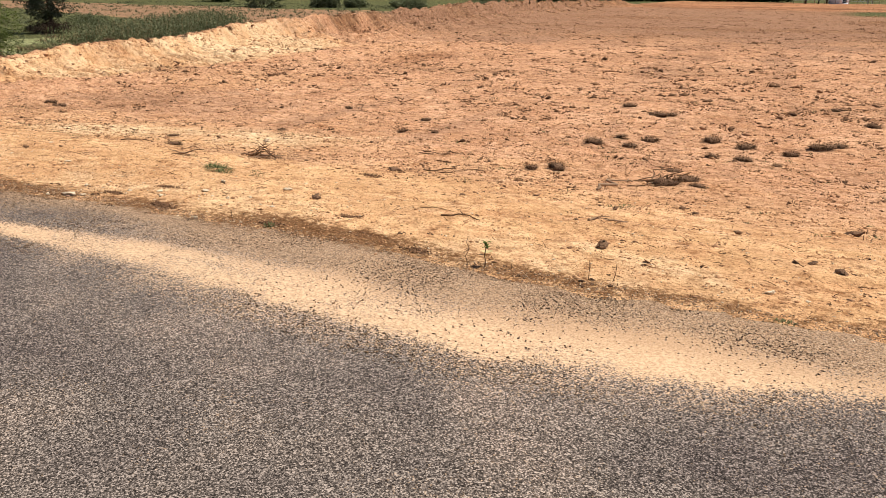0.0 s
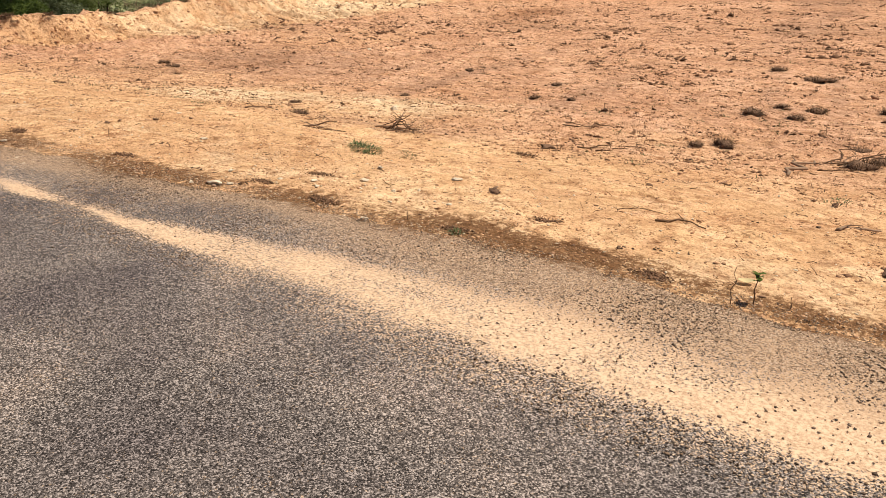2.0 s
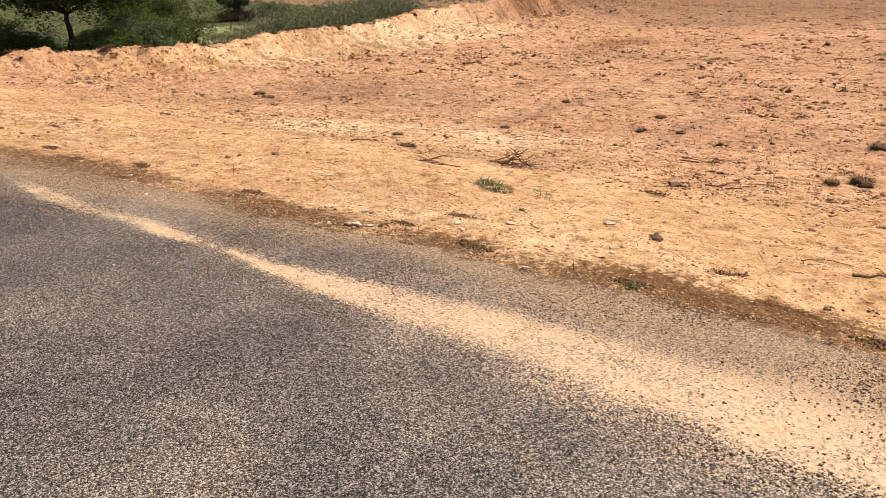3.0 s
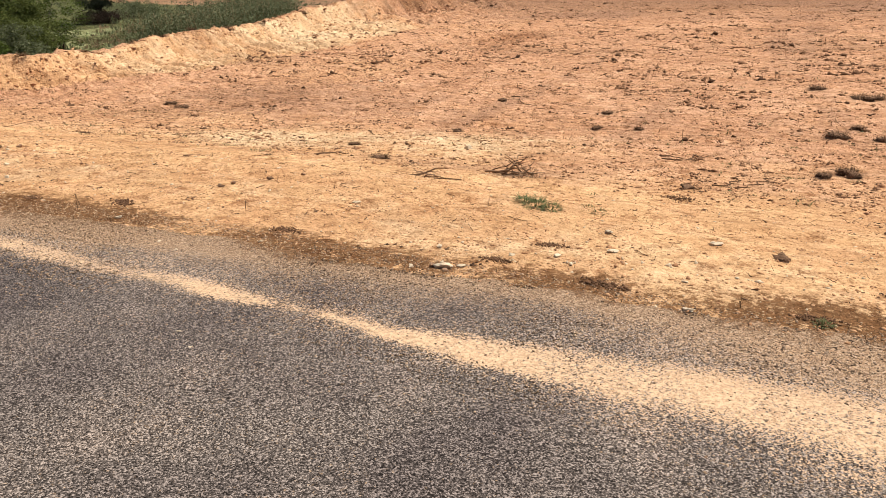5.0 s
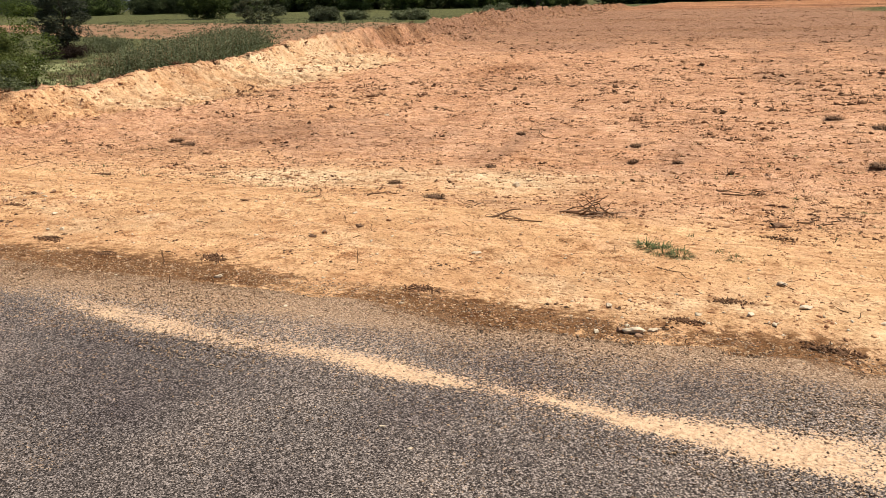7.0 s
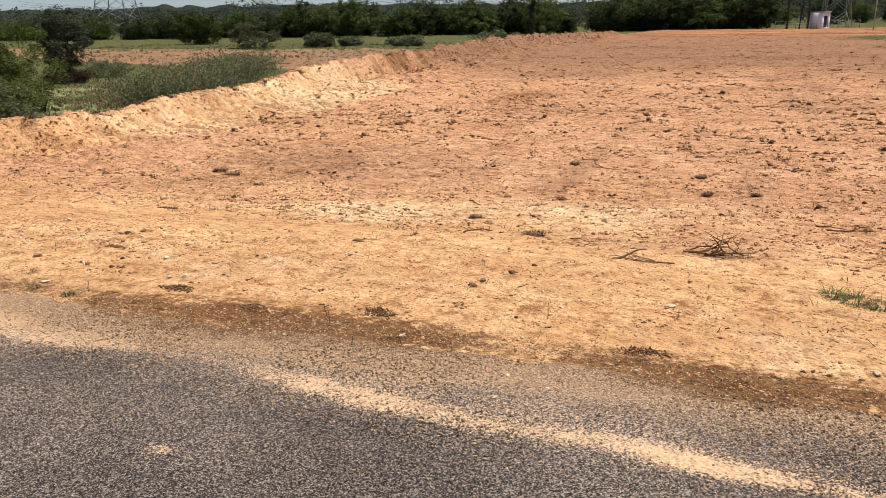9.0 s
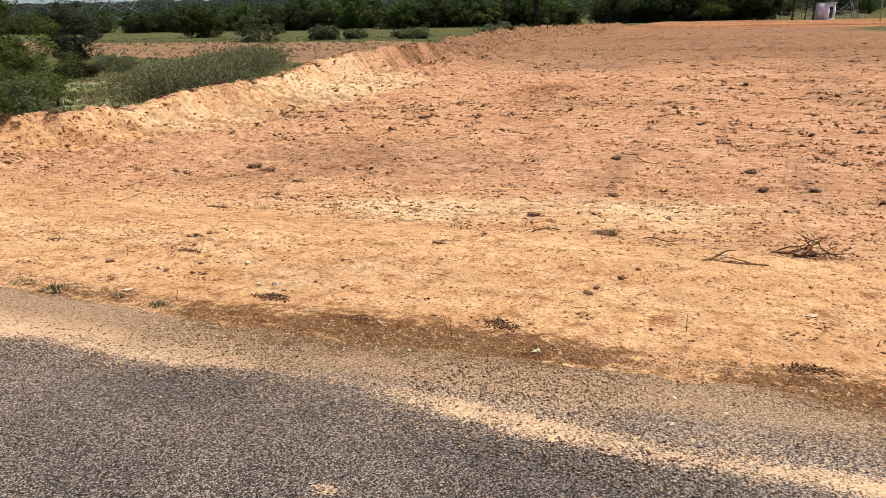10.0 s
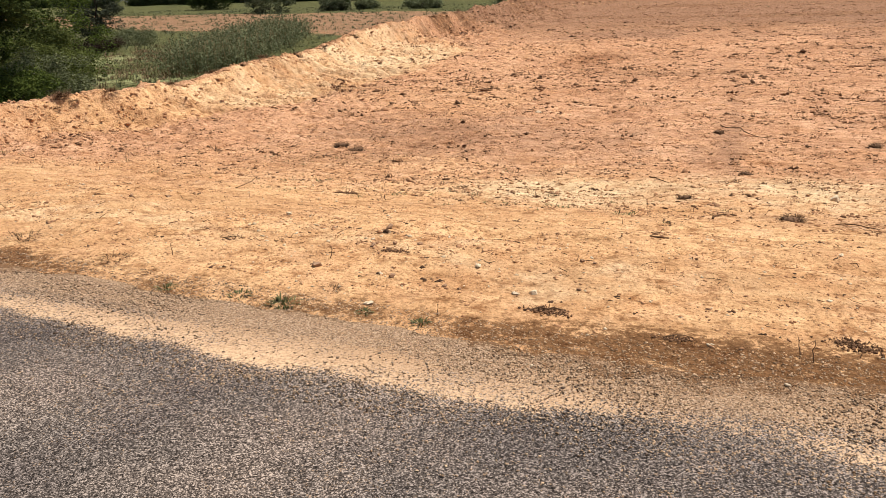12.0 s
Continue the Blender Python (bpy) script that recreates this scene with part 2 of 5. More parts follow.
def ground_material():
    m, nt, bs = material("sandy_earth", 0.95)
    p = place(nt)
    big, mid, grit = noise_of(nt, p, 0.42, 5, 0.65), noise_of(nt, p, 2.6, 5), noise_of(nt, p, 45, 4, 0.7)
    blotch = noise_of(nt, p, 7.5, 6, 0.72)
    blotchy = noise_of(nt, p, 14, 5, 0.75)
    crust = ramp(nt, noise_of(nt, p, 1.25, 5, 0.6), [(0.40, (0, 0, 0)), (0.60, (1, 1, 1))])
    ochre = mix(nt, mid, (0.606, 0.344, 0.156), (0.745, 0.469, 0.243))
    red = mix(nt, mid, (0.505, 0.266, 0.144), (0.695, 0.414, 0.240))
    pale = mix(nt, mid, (0.71, 0.490, 0.268), (0.83, 0.625, 0.375))
    damp = mix(nt, ramp(nt, calc(nt, "ADD", calc(nt, "MULTIPLY", blotchy, 0.5), calc(nt, "MULTIPLY", grit, 0.5)), [(0.38, (0, 0, 0)), (0.62, (1, 1, 1))]), (0.072, 0.034, 0.015), (0.26, 0.128, 0.054))
    grass = mix(nt, ramp(nt, blotch, [(0.40, (0, 0, 0)), (0.60, (1, 1, 1))]), (0.046, 0.055, 0.019), (0.148, 0.140, 0.056))
    bright = mix(nt, mid, (0.12, 0.13, 0.05), (0.40, 0.40, 0.19))
    wobble = calc(nt, "MULTIPLY", calc(nt, "SUBTRACT", mid, 0.5), 1.1)

    def zone(name, gain=2.6):
        return calc(nt, "ADD", calc(nt, "MULTIPLY", calc(nt, "SUBTRACT", calc(nt, "ADD", attr(nt, name), wobble), 0.5), gain), 0.5, True)

    col = mix(nt, zone("red", 0.95), ochre, red)
    fret = calc(nt, "ADD", calc(nt, "MULTIPLY", calc(nt, "SUBTRACT", blotchy, 0.5), 1.7), calc(nt, "MULTIPLY", calc(nt, "SUBTRACT", grit, 0.5), 1.2))
    # worn: broken brown soil, plus the shade coloured into the far bank
    fretted = calc(nt, "ADD", calc(nt, "MULTIPLY", calc(nt, "SUBTRACT", calc(nt, "ADD", calc(nt, "ADD", attr(nt, "worn"), calc(nt, "MULTIPLY", wobble, 0.5)), fret), 0.5), 1.9), 0.5, True)
    col = mix(nt, fretted, col, mix(nt, blotch, (0.13, 0.066, 0.034), (0.32, 0.172, 0.088)))
    clumpy = noise_of(nt, node(nt, "Mapping", {"Vector": p, "Scale": (0.75, 1.1, 1.0)}).outputs[0], 3.4, 9, 0.80)
    tilth = ramp(nt, calc(nt, "SUBTRACT", clumpy, calc(nt, "MULTIPLY", calc(nt, "SUBTRACT", attr(nt, "worn"), 0.35), 0.10)), [(0.405, (1, 1, 1)), (0.47, (0, 0, 0))])
    col = mix(nt, calc(nt, "MULTIPLY", calc(nt, "MULTIPLY", tilth, 0.55), calc(nt, "ADD", calc(nt, "MULTIPLY", attr(nt, "red"), 0.75), 0.25)), col, mix(nt, grit, (0.13, 0.070, 0.036), (0.32, 0.180, 0.095)))
    col = mix(nt, zone("pale", 1.3), col, pale)
    stain = ramp(nt, big, [(0.38, (0, 0, 0)), (0.62, (1, 1, 1))])
    col = mix(nt, calc(nt, "MULTIPLY", stain, 0.62), col, mix(nt, 1.0, col, (0.72, 0.64, 0.59), "MULTIPLY"))
    rust = ramp(nt, noise_of(nt, p, 2.1, 6, 0.7), [(0.47, (0, 0, 0)), (0.64, (1, 1, 1))])
    col = mix(nt, calc(nt, "MULTIPLY", rust, 0.34), col, mix(nt, blotch, (0.50, 0.230, 0.100), (0.70, 0.375, 0.178)))
    stain2 = ramp(nt, noise_of(nt, p, 1.5, 5, 0.68), [(0.46, (0, 0, 0)), (0.66, (1, 1, 1))])
    col = mix(nt, calc(nt, "MULTIPLY", stain2, 0.42), col, mix(nt, 1.0, col, (0.70, 0.61, 0.53), "MULTIPLY"))
    col = mix(nt, calc(nt, "MULTIPLY", zone("brown", 1.3), 0.85), col, mix(nt, blotch, (0.20, 0.106, 0.061), (0.43, 0.238, 0.138)))
    col = mix(nt, calc(nt, "MULTIPLY", zone("clay", 2.0), 0.85), col, mix(nt, ramp(nt, noise_of(nt, node(nt, "Mapping", {"Vector": p, "Scale": (0.05, 0.35, 1.0)}).outputs[0], 1.0, 5, 0.65), [(0.40, (0, 0, 0)), (0.60, (1, 1, 1))]), (0.17, 0.068, 0.031), (0.45, 0.215, 0.100)))
    col = mix(nt, zone("grass"), col, grass)
    col = mix(nt, zone("plough"), col, mix(nt, mid, (0.20, 0.115, 0.062), (0.36, 0.215, 0.120)))
    col = mix(nt, zone("meadow"), col, bright)
    rag = calc(nt, "ADD", attr(nt, "damp"), calc(nt, "ADD", calc(nt, "MULTIPLY", calc(nt, "SUBTRACT", blotchy, 0.5), 3.6), calc(nt, "MULTIPLY", calc(nt, "SUBTRACT", grit, 0.5), 2.4)))
    soaked = calc(nt, "MULTIPLY", calc(nt, "ADD", calc(nt, "MULTIPLY", calc(nt, "SUBTRACT", rag, 0.5), 2.2), 0.5, True), calc(nt, "MULTIPLY", attr(nt, "damp"), 3.0, True))
    col = mix(nt, soaked, col, damp)
    # relief shading in the colour: bump hollows darker, their tops lighter
    relief_shade = mix(nt, 1.0, col, ramp(nt, blotch, [(0.36, (0.52, 0.42, 0.36)), (0.46, (0.94, 0.91, 0.88)), (0.60, (1.20, 1.22, 1.25))]), "MULTIPLY")
    col = mix(nt, calc(nt, "ADD", 0.55, calc(nt, "MULTIPLY", crust, 0.45)), col, relief_shade)
    # the same for the fine grit, its small shadows and lit grains coloured in
    grit_shade = mix(nt, 1.0, col, ramp(nt, grit, [(0.33, (0.46, 0.38, 0.33)), (0.43, (0.98, 0.97, 0.96)), (0.62, (1.12, 1.13, 1.15))]), "MULTIPLY")
    col = mix(nt, calc(nt, "ADD", 0.55, calc(nt, "MULTIPLY", crust, 0.45)), col, grit_shade)
    for size, share, keep in ((8.0, 0.78, 0.32), (19.0, 0.74, 0.36), (44.0, 0.74, 0.38)):
        v = node(nt, "TexVoronoi", {"Vector": p, "Scale": size, "Randomness": 1.0})
        rgb = node(nt, "SeparateColor", {0: v.outputs["Color"]})
        edge = calc(nt, "ADD", v.outputs["Distance"], calc(nt, "MULTIPLY", calc(nt, "SUBTRACT", grit, 0.5), 0.9))
        spot = calc(nt, "MULTIPLY", calc(nt, "LESS_THAN", edge, keep), calc(nt, "GREATER_THAN", rgb.outputs[0], share))
        tone = mix(nt, rgb.outputs[1], (0.30, 0.24, 0.21), (0.72, 0.64, 0.58))
        col = mix(nt, calc(nt, "MULTIPLY", spot, calc(nt, "ADD", 0.15, calc(nt, "ADD", calc(nt, "MULTIPLY", crust, 0.40), calc(nt, "MULTIPLY", attr(nt, "red"), 0.3)))), col, mix(nt, 1.0, col, tone, "MULTIPLY"))
    streak = node(nt, "Mapping", {"Vector": p, "Scale": (0.9, 6.0, 1.0), "Rotation": (0, 0, -0.10)}).outputs[0]
    lines = noise_of(nt, streak, 1.0, 5, 0.65)
    graded = mix(nt, 1.0, col, ramp(nt, lines, [(0.36, (0.72, 0.66, 0.62)), (0.52, (1, 1, 1)), (0.68, (1.12, 1.13, 1.14))]), "MULTIPLY")
    col = mix(nt, calc(nt, "ADD", calc(nt, "MULTIPLY", attr(nt, "red"), 0.5), 0.30), col, graded)
    crumbs = node(nt, "TexVoronoi", {"Vector": p, "Scale": 26.0, "Randomness": 1.0})
    bump = calc(nt, "ADD", calc(nt, "MULTIPLY", grit, 0.6), calc(nt, "MULTIPLY", crumbs.outputs["Distance"], -0.6))
    bump = calc(nt, "ADD", bump, calc(nt, "MULTIPLY", blotch, 1.6))
    finish(nt, bs, col, bump, 0.9, 0.028)
    return m


def road_material():
    m, nt, bs = material("worn_chip_seal", 0.85)
    p = place(nt)
    cell = node(nt, "TexVoronoi", {"Vector": p, "Scale": 215.0, "Randomness": 1.0})
    cell2 = node(nt, "TexVoronoi", {"Vector": p, "Scale": 150.0, "Randomness": 1.0})
    tone = node(nt, "SeparateColor", {0: cell.outputs["Color"]}).outputs[0]
    tone2 = node(nt, "SeparateColor", {0: cell2.outputs["Color"]}).outputs[1]
    t = calc(nt, "ADD", calc(nt, "MULTIPLY", tone, 0.6), calc(nt, "MULTIPLY", tone2, 0.4))
    col = ramp(nt, t, [(0.16, (0.020, 0.0155, 0.0122)), (0.40, (0.066, 0.051, 0.0405)), (0.62, (0.158, 0.124, 0.099)), (0.82, (0.43, 0.340, 0.270))])
    wide = noise_of(nt, p, 0.8, 4)
    col = mix(nt, 1.0, col, ramp(nt, wide, [(0.32, (0.68, 0.67, 0.71)), (0.50, (1.0, 1.0, 1.0)), (0.66, (1.42, 1.36, 1.30))]), "MULTIPLY")
    col = mix(nt, calc(nt, "MULTIPLY", attr(nt, "old_seal"), calc(nt, "ADD", 0.5, wide)), col, mix(nt, 1.0, col, (0.78, 0.79, 0.82), "MULTIPLY"))
    dust = noise_of(nt, p, 1.7, 5)
    grain = noise_of(nt, p, 70, 3, 0.7)
    chip = node(nt, "SeparateColor", {0: cell2.outputs["Color"]}).outputs[2]
    lift = calc(nt, "ADD", calc(nt, "MULTIPLY", calc(nt, "SUBTRACT", chip, 0.5), 0.80), calc(nt, "MULTIPLY", calc(nt, "SUBTRACT", grain, 0.5), 1.2))
    s = calc(nt, "ADD", calc(nt, "SUBTRACT", attr(nt, "sand"), 0.06), calc(nt, "MULTIPLY", calc(nt, "SUBTRACT", dust, 0.5), 0.45))
    s = calc(nt, "ADD", calc(nt, "MULTIPLY", calc(nt, "SUBTRACT", calc(nt, "ADD", s, lift), 0.5), 3.6), 0.5, True)
    sandcol = mix(nt, ramp(nt, grain, [(0.38, (0, 0, 0)), (0.60, (1, 1, 1))]), (0.43, 0.260, 0.142), (0.66, 0.440, 0.262))
    sandcol = mix(nt, calc(nt, "MULTIPLY", attr(nt, "earth"), 0.55, True), sandcol, (0.40, 0.225, 0.110))
    col = mix(nt, s, col, sandcol)
    e = calc(nt, "ADD", attr(nt, "earth"), calc(nt, "MULTIPLY", calc(nt, "SUBTRACT", calc(nt, "ADD", chip, grain), 1.0), 0.75))
    e = calc(nt, "ADD", e, calc(nt, "MULTIPLY", calc(nt, "SUBTRACT", dust, 0.5), 0.5))
    brown = ramp(nt, calc(nt, "ADD", calc(nt, "MULTIPLY", tone2, 0.55), calc(nt, "MULTIPLY", grain, 0.45)), [(0.2, (0.105, 0.064, 0.038)), (0.5, (0.29, 0.176, 0.100)), (0.8, (0.52, 0.365, 0.235))])
    col = mix(nt, calc(nt, "MULTIPLY", calc(nt, "ADD", calc(nt, "MULTIPLY", calc(nt, "SUBTRACT", e, 0.5), 3.0), 0.5, True), calc(nt, "SUBTRACT", 1.0, calc(nt, "MULTIPLY", s, 0.75))), col, brown)
    soil = noise_of(nt, p, 14, 5, 0.75)
    rag = calc(nt, "ADD", attr(nt, "damp"), calc(nt, "ADD", calc(nt, "MULTIPLY", calc(nt, "SUBTRACT", soil, 0.5), 2.6), calc(nt, "MULTIPLY", calc(nt, "SUBTRACT", grain, 0.5), 1.8)))
    wet = mix(nt, tone2, (0.070, 0.036, 0.018), (0.25, 0.130, 0.060))
    soaked = calc(nt, "MULTIPLY", calc(nt, "ADD", calc(nt, "MULTIPLY", calc(nt, "SUBTRACT", rag, 0.5), 2.2), 0.5, True), calc(nt, "MULTIPLY", attr(nt, "damp"), 3.0, True))
    col = mix(nt, soaked, col, wet)
    high = calc(nt, "MULTIPLY", calc(nt, "SUBTRACT", 1.0, cell.outputs["Distance"]), calc(nt, "SUBTRACT", 1.0, calc(nt, "MULTIPLY", s, 0.7)))
    finish(nt, bs, col, high, 0.7, 0.004)
    return m


def speckled(name, dark, light, rough=0.9, scale=30.0, spread=1.0, bump=0.4, depth=0.003):
    """A two-tone material that also varies from piece to piece."""
    m, nt, bs = material(name, rough)
    p = place(nt)
    r = node(nt, "NewGeometry").outputs["Random Per Island"]
    f = calc(nt, "ADD", calc(nt, "MULTIPLY", r, spread), calc(nt, "MULTIPLY", calc(nt, "SUBTRACT", noise_of(nt, p, scale), 0.5), 0.9), True)
    finish(nt, bs, mix(nt, f, dark, light), noise_of(nt, p, scale * 2.5), bump, depth)
    return m


def leafy(name, dark, light, glow=0.25):
    """Foliage: varies from leaf to leaf, lets some light through."""
    m, nt, bs = material(name, 0.6)
    r = node(nt, "NewGeometry").outputs["Random Per Island"]
    f = calc(nt, "ADD", calc(nt, "MULTIPLY", r, 0.7), calc(nt, "MULTIPLY", noise_of(nt, place(nt), 0.9, 2), 0.4), True)
    col = mix(nt, f, dark, light)
    finish(nt, bs, col)
    tl = node(nt, "BsdfTranslucent", {"Color": col})
    ms = node(nt, "MixShader", {0: glow, 1: bs.outputs[0], 2: tl.outputs[0]})
    nt.links.new(ms.outputs[0], nt.nodes["Material Output"].inputs[0])
    return m


EARTH, CHIPSEAL = ground_material(), road_material()
STONE = speckled("pale_quartz_stone", (0.46, 0.335, 0.20), (0.76, 0.61, 0.42), 0.8, 22, 0.6)
CLOD = speckled("earth_clod", (0.34, 0.170, 0.085), (0.60, 0.34, 0.17), 1.0, 30)
DARK_CLOD = speckled("dark_clod", (0.075, 0.042, 0.025), (0.28, 0.158, 0.090), 1.0, 45, 0.7, 1.0, 0.014)
SOIL_LUMP = speckled("torn_soil", (0.085, 0.044, 0.024), (0.27, 0.142, 0.074), 1.0, 60, 0.8, 0.6, 0.003)
BROWN_SOIL = speckled("brown_soil", (0.20, 0.100, 0.052), (0.48, 0.260, 0.138), 1.0, 60, 0.8, 0.6, 0.003)
CHIPS = speckled("loose_chips", (0.075, 0.047, 0.030), (0.34, 0.235, 0.155), 0.9, 60)
DUSTY = speckled("dusty_grit", (0.20, 0.120, 0.068), (0.58, 0.390, 0.235), 1.0, 60)
DRY = speckled("dry_stems", (0.048, 0.027, 0.015), (0.20, 0.112, 0.060), 1.0, 20)
DARK_DRY = speckled("dark_dry_stems", (0.028, 0.016, 0.009), (0.120, 0.066, 0.034), 1.0, 20)
BROWN_STALK = speckled("brown_stalks", (0.090, 0.048, 0.025), (0.28, 0.155, 0.082), 1.0, 20)
STRAW = speckled("straw", (0.10, 0.065, 0.03), (0.28, 0.19, 0.09), 0.9, 20)
STALK = speckled("dry_stalks", (0.09, 0.055, 0.032), (0.26, 0.16, 0.095), 1.0, 20)
BARK = speckled("bark", (0.035, 0.025, 0.020), (0.12, 0.085, 0.060), 0.95, 14, 0.5)
PEELED = speckled("weathered_wood", (0.20, 0.12, 0.07), (0.42, 0.28, 0.17), 0.85, 14, 0.5)
GRASS_LEAF = leafy("grass_leaf", (0.055, 0.070, 0.026), (0.190, 0.215, 0.085))
WEED_LEAF = leafy("weed_leaf", (0.052, 0.062, 0.026), (0.225, 0.230, 0.115), 0.3)
SHRUB_LEAF = leafy("shrub_leaf", (0.040, 0.050, 0.013), (0.170, 0.185, 0.050), 0.3)
TREE_LEAF = leafy("tree_leaf", (0.026, 0.042, 0.009), (0.150, 0.180, 0.040), 0.3)
THORN_LEAF = leafy("thorn_leaf", (0.014, 0.024, 0.007), (0.090, 0.108, 0.030))
# near-black leaves, coloured as the shade beneath the conifer
SHADE_THICKET = leafy("shade_thicket", (0.020, 0.013, 0.010), (0.075, 0.048, 0.032))
WOODS_LEAF = leafy("woods_leaf", (0.034, 0.042, 0.027), (0.068, 0.076, 0.048), 0.3)
DARK_LEAF = leafy("dark_leaf", (0.030, 0.034, 0.022), (0.105, 0.110, 0.066))
FAR_LEAF = leafy("far_leaf", (0.026, 0.034, 0.014), (0.074, 0.088, 0.036), 0.35)
GROVE_LEAF = leafy("grove_leaf", (0.038, 0.055, 0.017), (0.140, 0.172, 0.053), 0.35)
GREY_LEAF = leafy("grey_leaf", (0.050, 0.056, 0.028), (0.15, 0.155, 0.080))
STEEL = speckled("galvanised_steel", (0.22, 0.23, 0.24), (0.36, 0.37, 0.38), 0.5, 6, 0.5, 0.1)
WOODPOLE = speckled("weathered_pole", (0.20, 0.17, 0.13), (0.34, 0.29, 0.22), 0.9, 8, 0.5)
PALE_POLE = speckled("bleached_pole", (0.40, 0.33, 0.22), (0.60, 0.50, 0.35), 0.9, 8, 0.5)
WHITEWASH = speckled("whitewash", (0.80, 0.80, 0.81), (0.92, 0.92, 0.92), 0.9, 2.5, 0.3, 0.2)
OLIVE = leafy("olive_weed", (0.052, 0.052, 0.021), (0.185, 0.180, 0.075))
WOODED = speckled("wooded_rise", (0.030, 0.036, 0.026), (0.085, 0.094, 0.066), 1.0, 0.16, 0.0, 1.0, 2.0)
YELLOW_LEAF = leafy("yellow_leaf", (0.56, 0.44, 0.20), (0.68, 0.55, 0.29))
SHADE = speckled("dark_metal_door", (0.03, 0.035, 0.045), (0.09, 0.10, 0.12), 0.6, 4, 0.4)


# ---------------------------------------------------------------- ground and road
def spaced(stops):
    """Coordinates that run through (place, step) stops, the step growing smoothly between them."""
    out = [stops[0][0]]
    for (a, sa), (b, sb) in zip(stops, stops[1:]):
        while out[-1] < b:
            out.append(out[-1] + sa + (sb - sa) * max(0.0, (out[-1] - a) / (b - a)))
    return np.array(out)


def damp_soil(x, y):
    """How damp and dark the soil is along the road edge, 0 to 1."""
    rel = y - edge_y(x)
    strong = sum(a * np.exp(-(((x - c) / w) ** 2)) for c, w, a in ((-5.1, 0.85, 0.75), (-4.1, 0.5, 0.5), (-2.0, 0.90, 0.95), (-0.6, 0.4, 0.50), (0.5, 0.75, 0.55), (1.5, 0.5, 0.50), (2.5, 0.6, 0.50), (3.9, 0.8, 0.35), (-9.2, 0.7, 0.7)))
    wide = 0.17 + 0.05 * lump(x, 0 * x, 1.0, 58) + 0.09 * np.exp(-(((x + 4.6) / 1.1) ** 2)) + 0.06 * np.exp(-(((x + 2.1) / 0.7) ** 2)) + 0.08 * np.exp(-(((x - 0.6) / 0.7) ** 2))
    band = np.exp(-(np.abs((rel - 0.12) / (1.12 * wide)) ** 2.4)) * (0.26 + 1.12 * strong + 0.22 * lump(x, 0 * x, 0.6, 55) + 0.25 * lump(x, y, 0.35, 56) + 0.2 * lump(x, y, 0.13, 60))
    return np.clip(band, 0, 1.0)


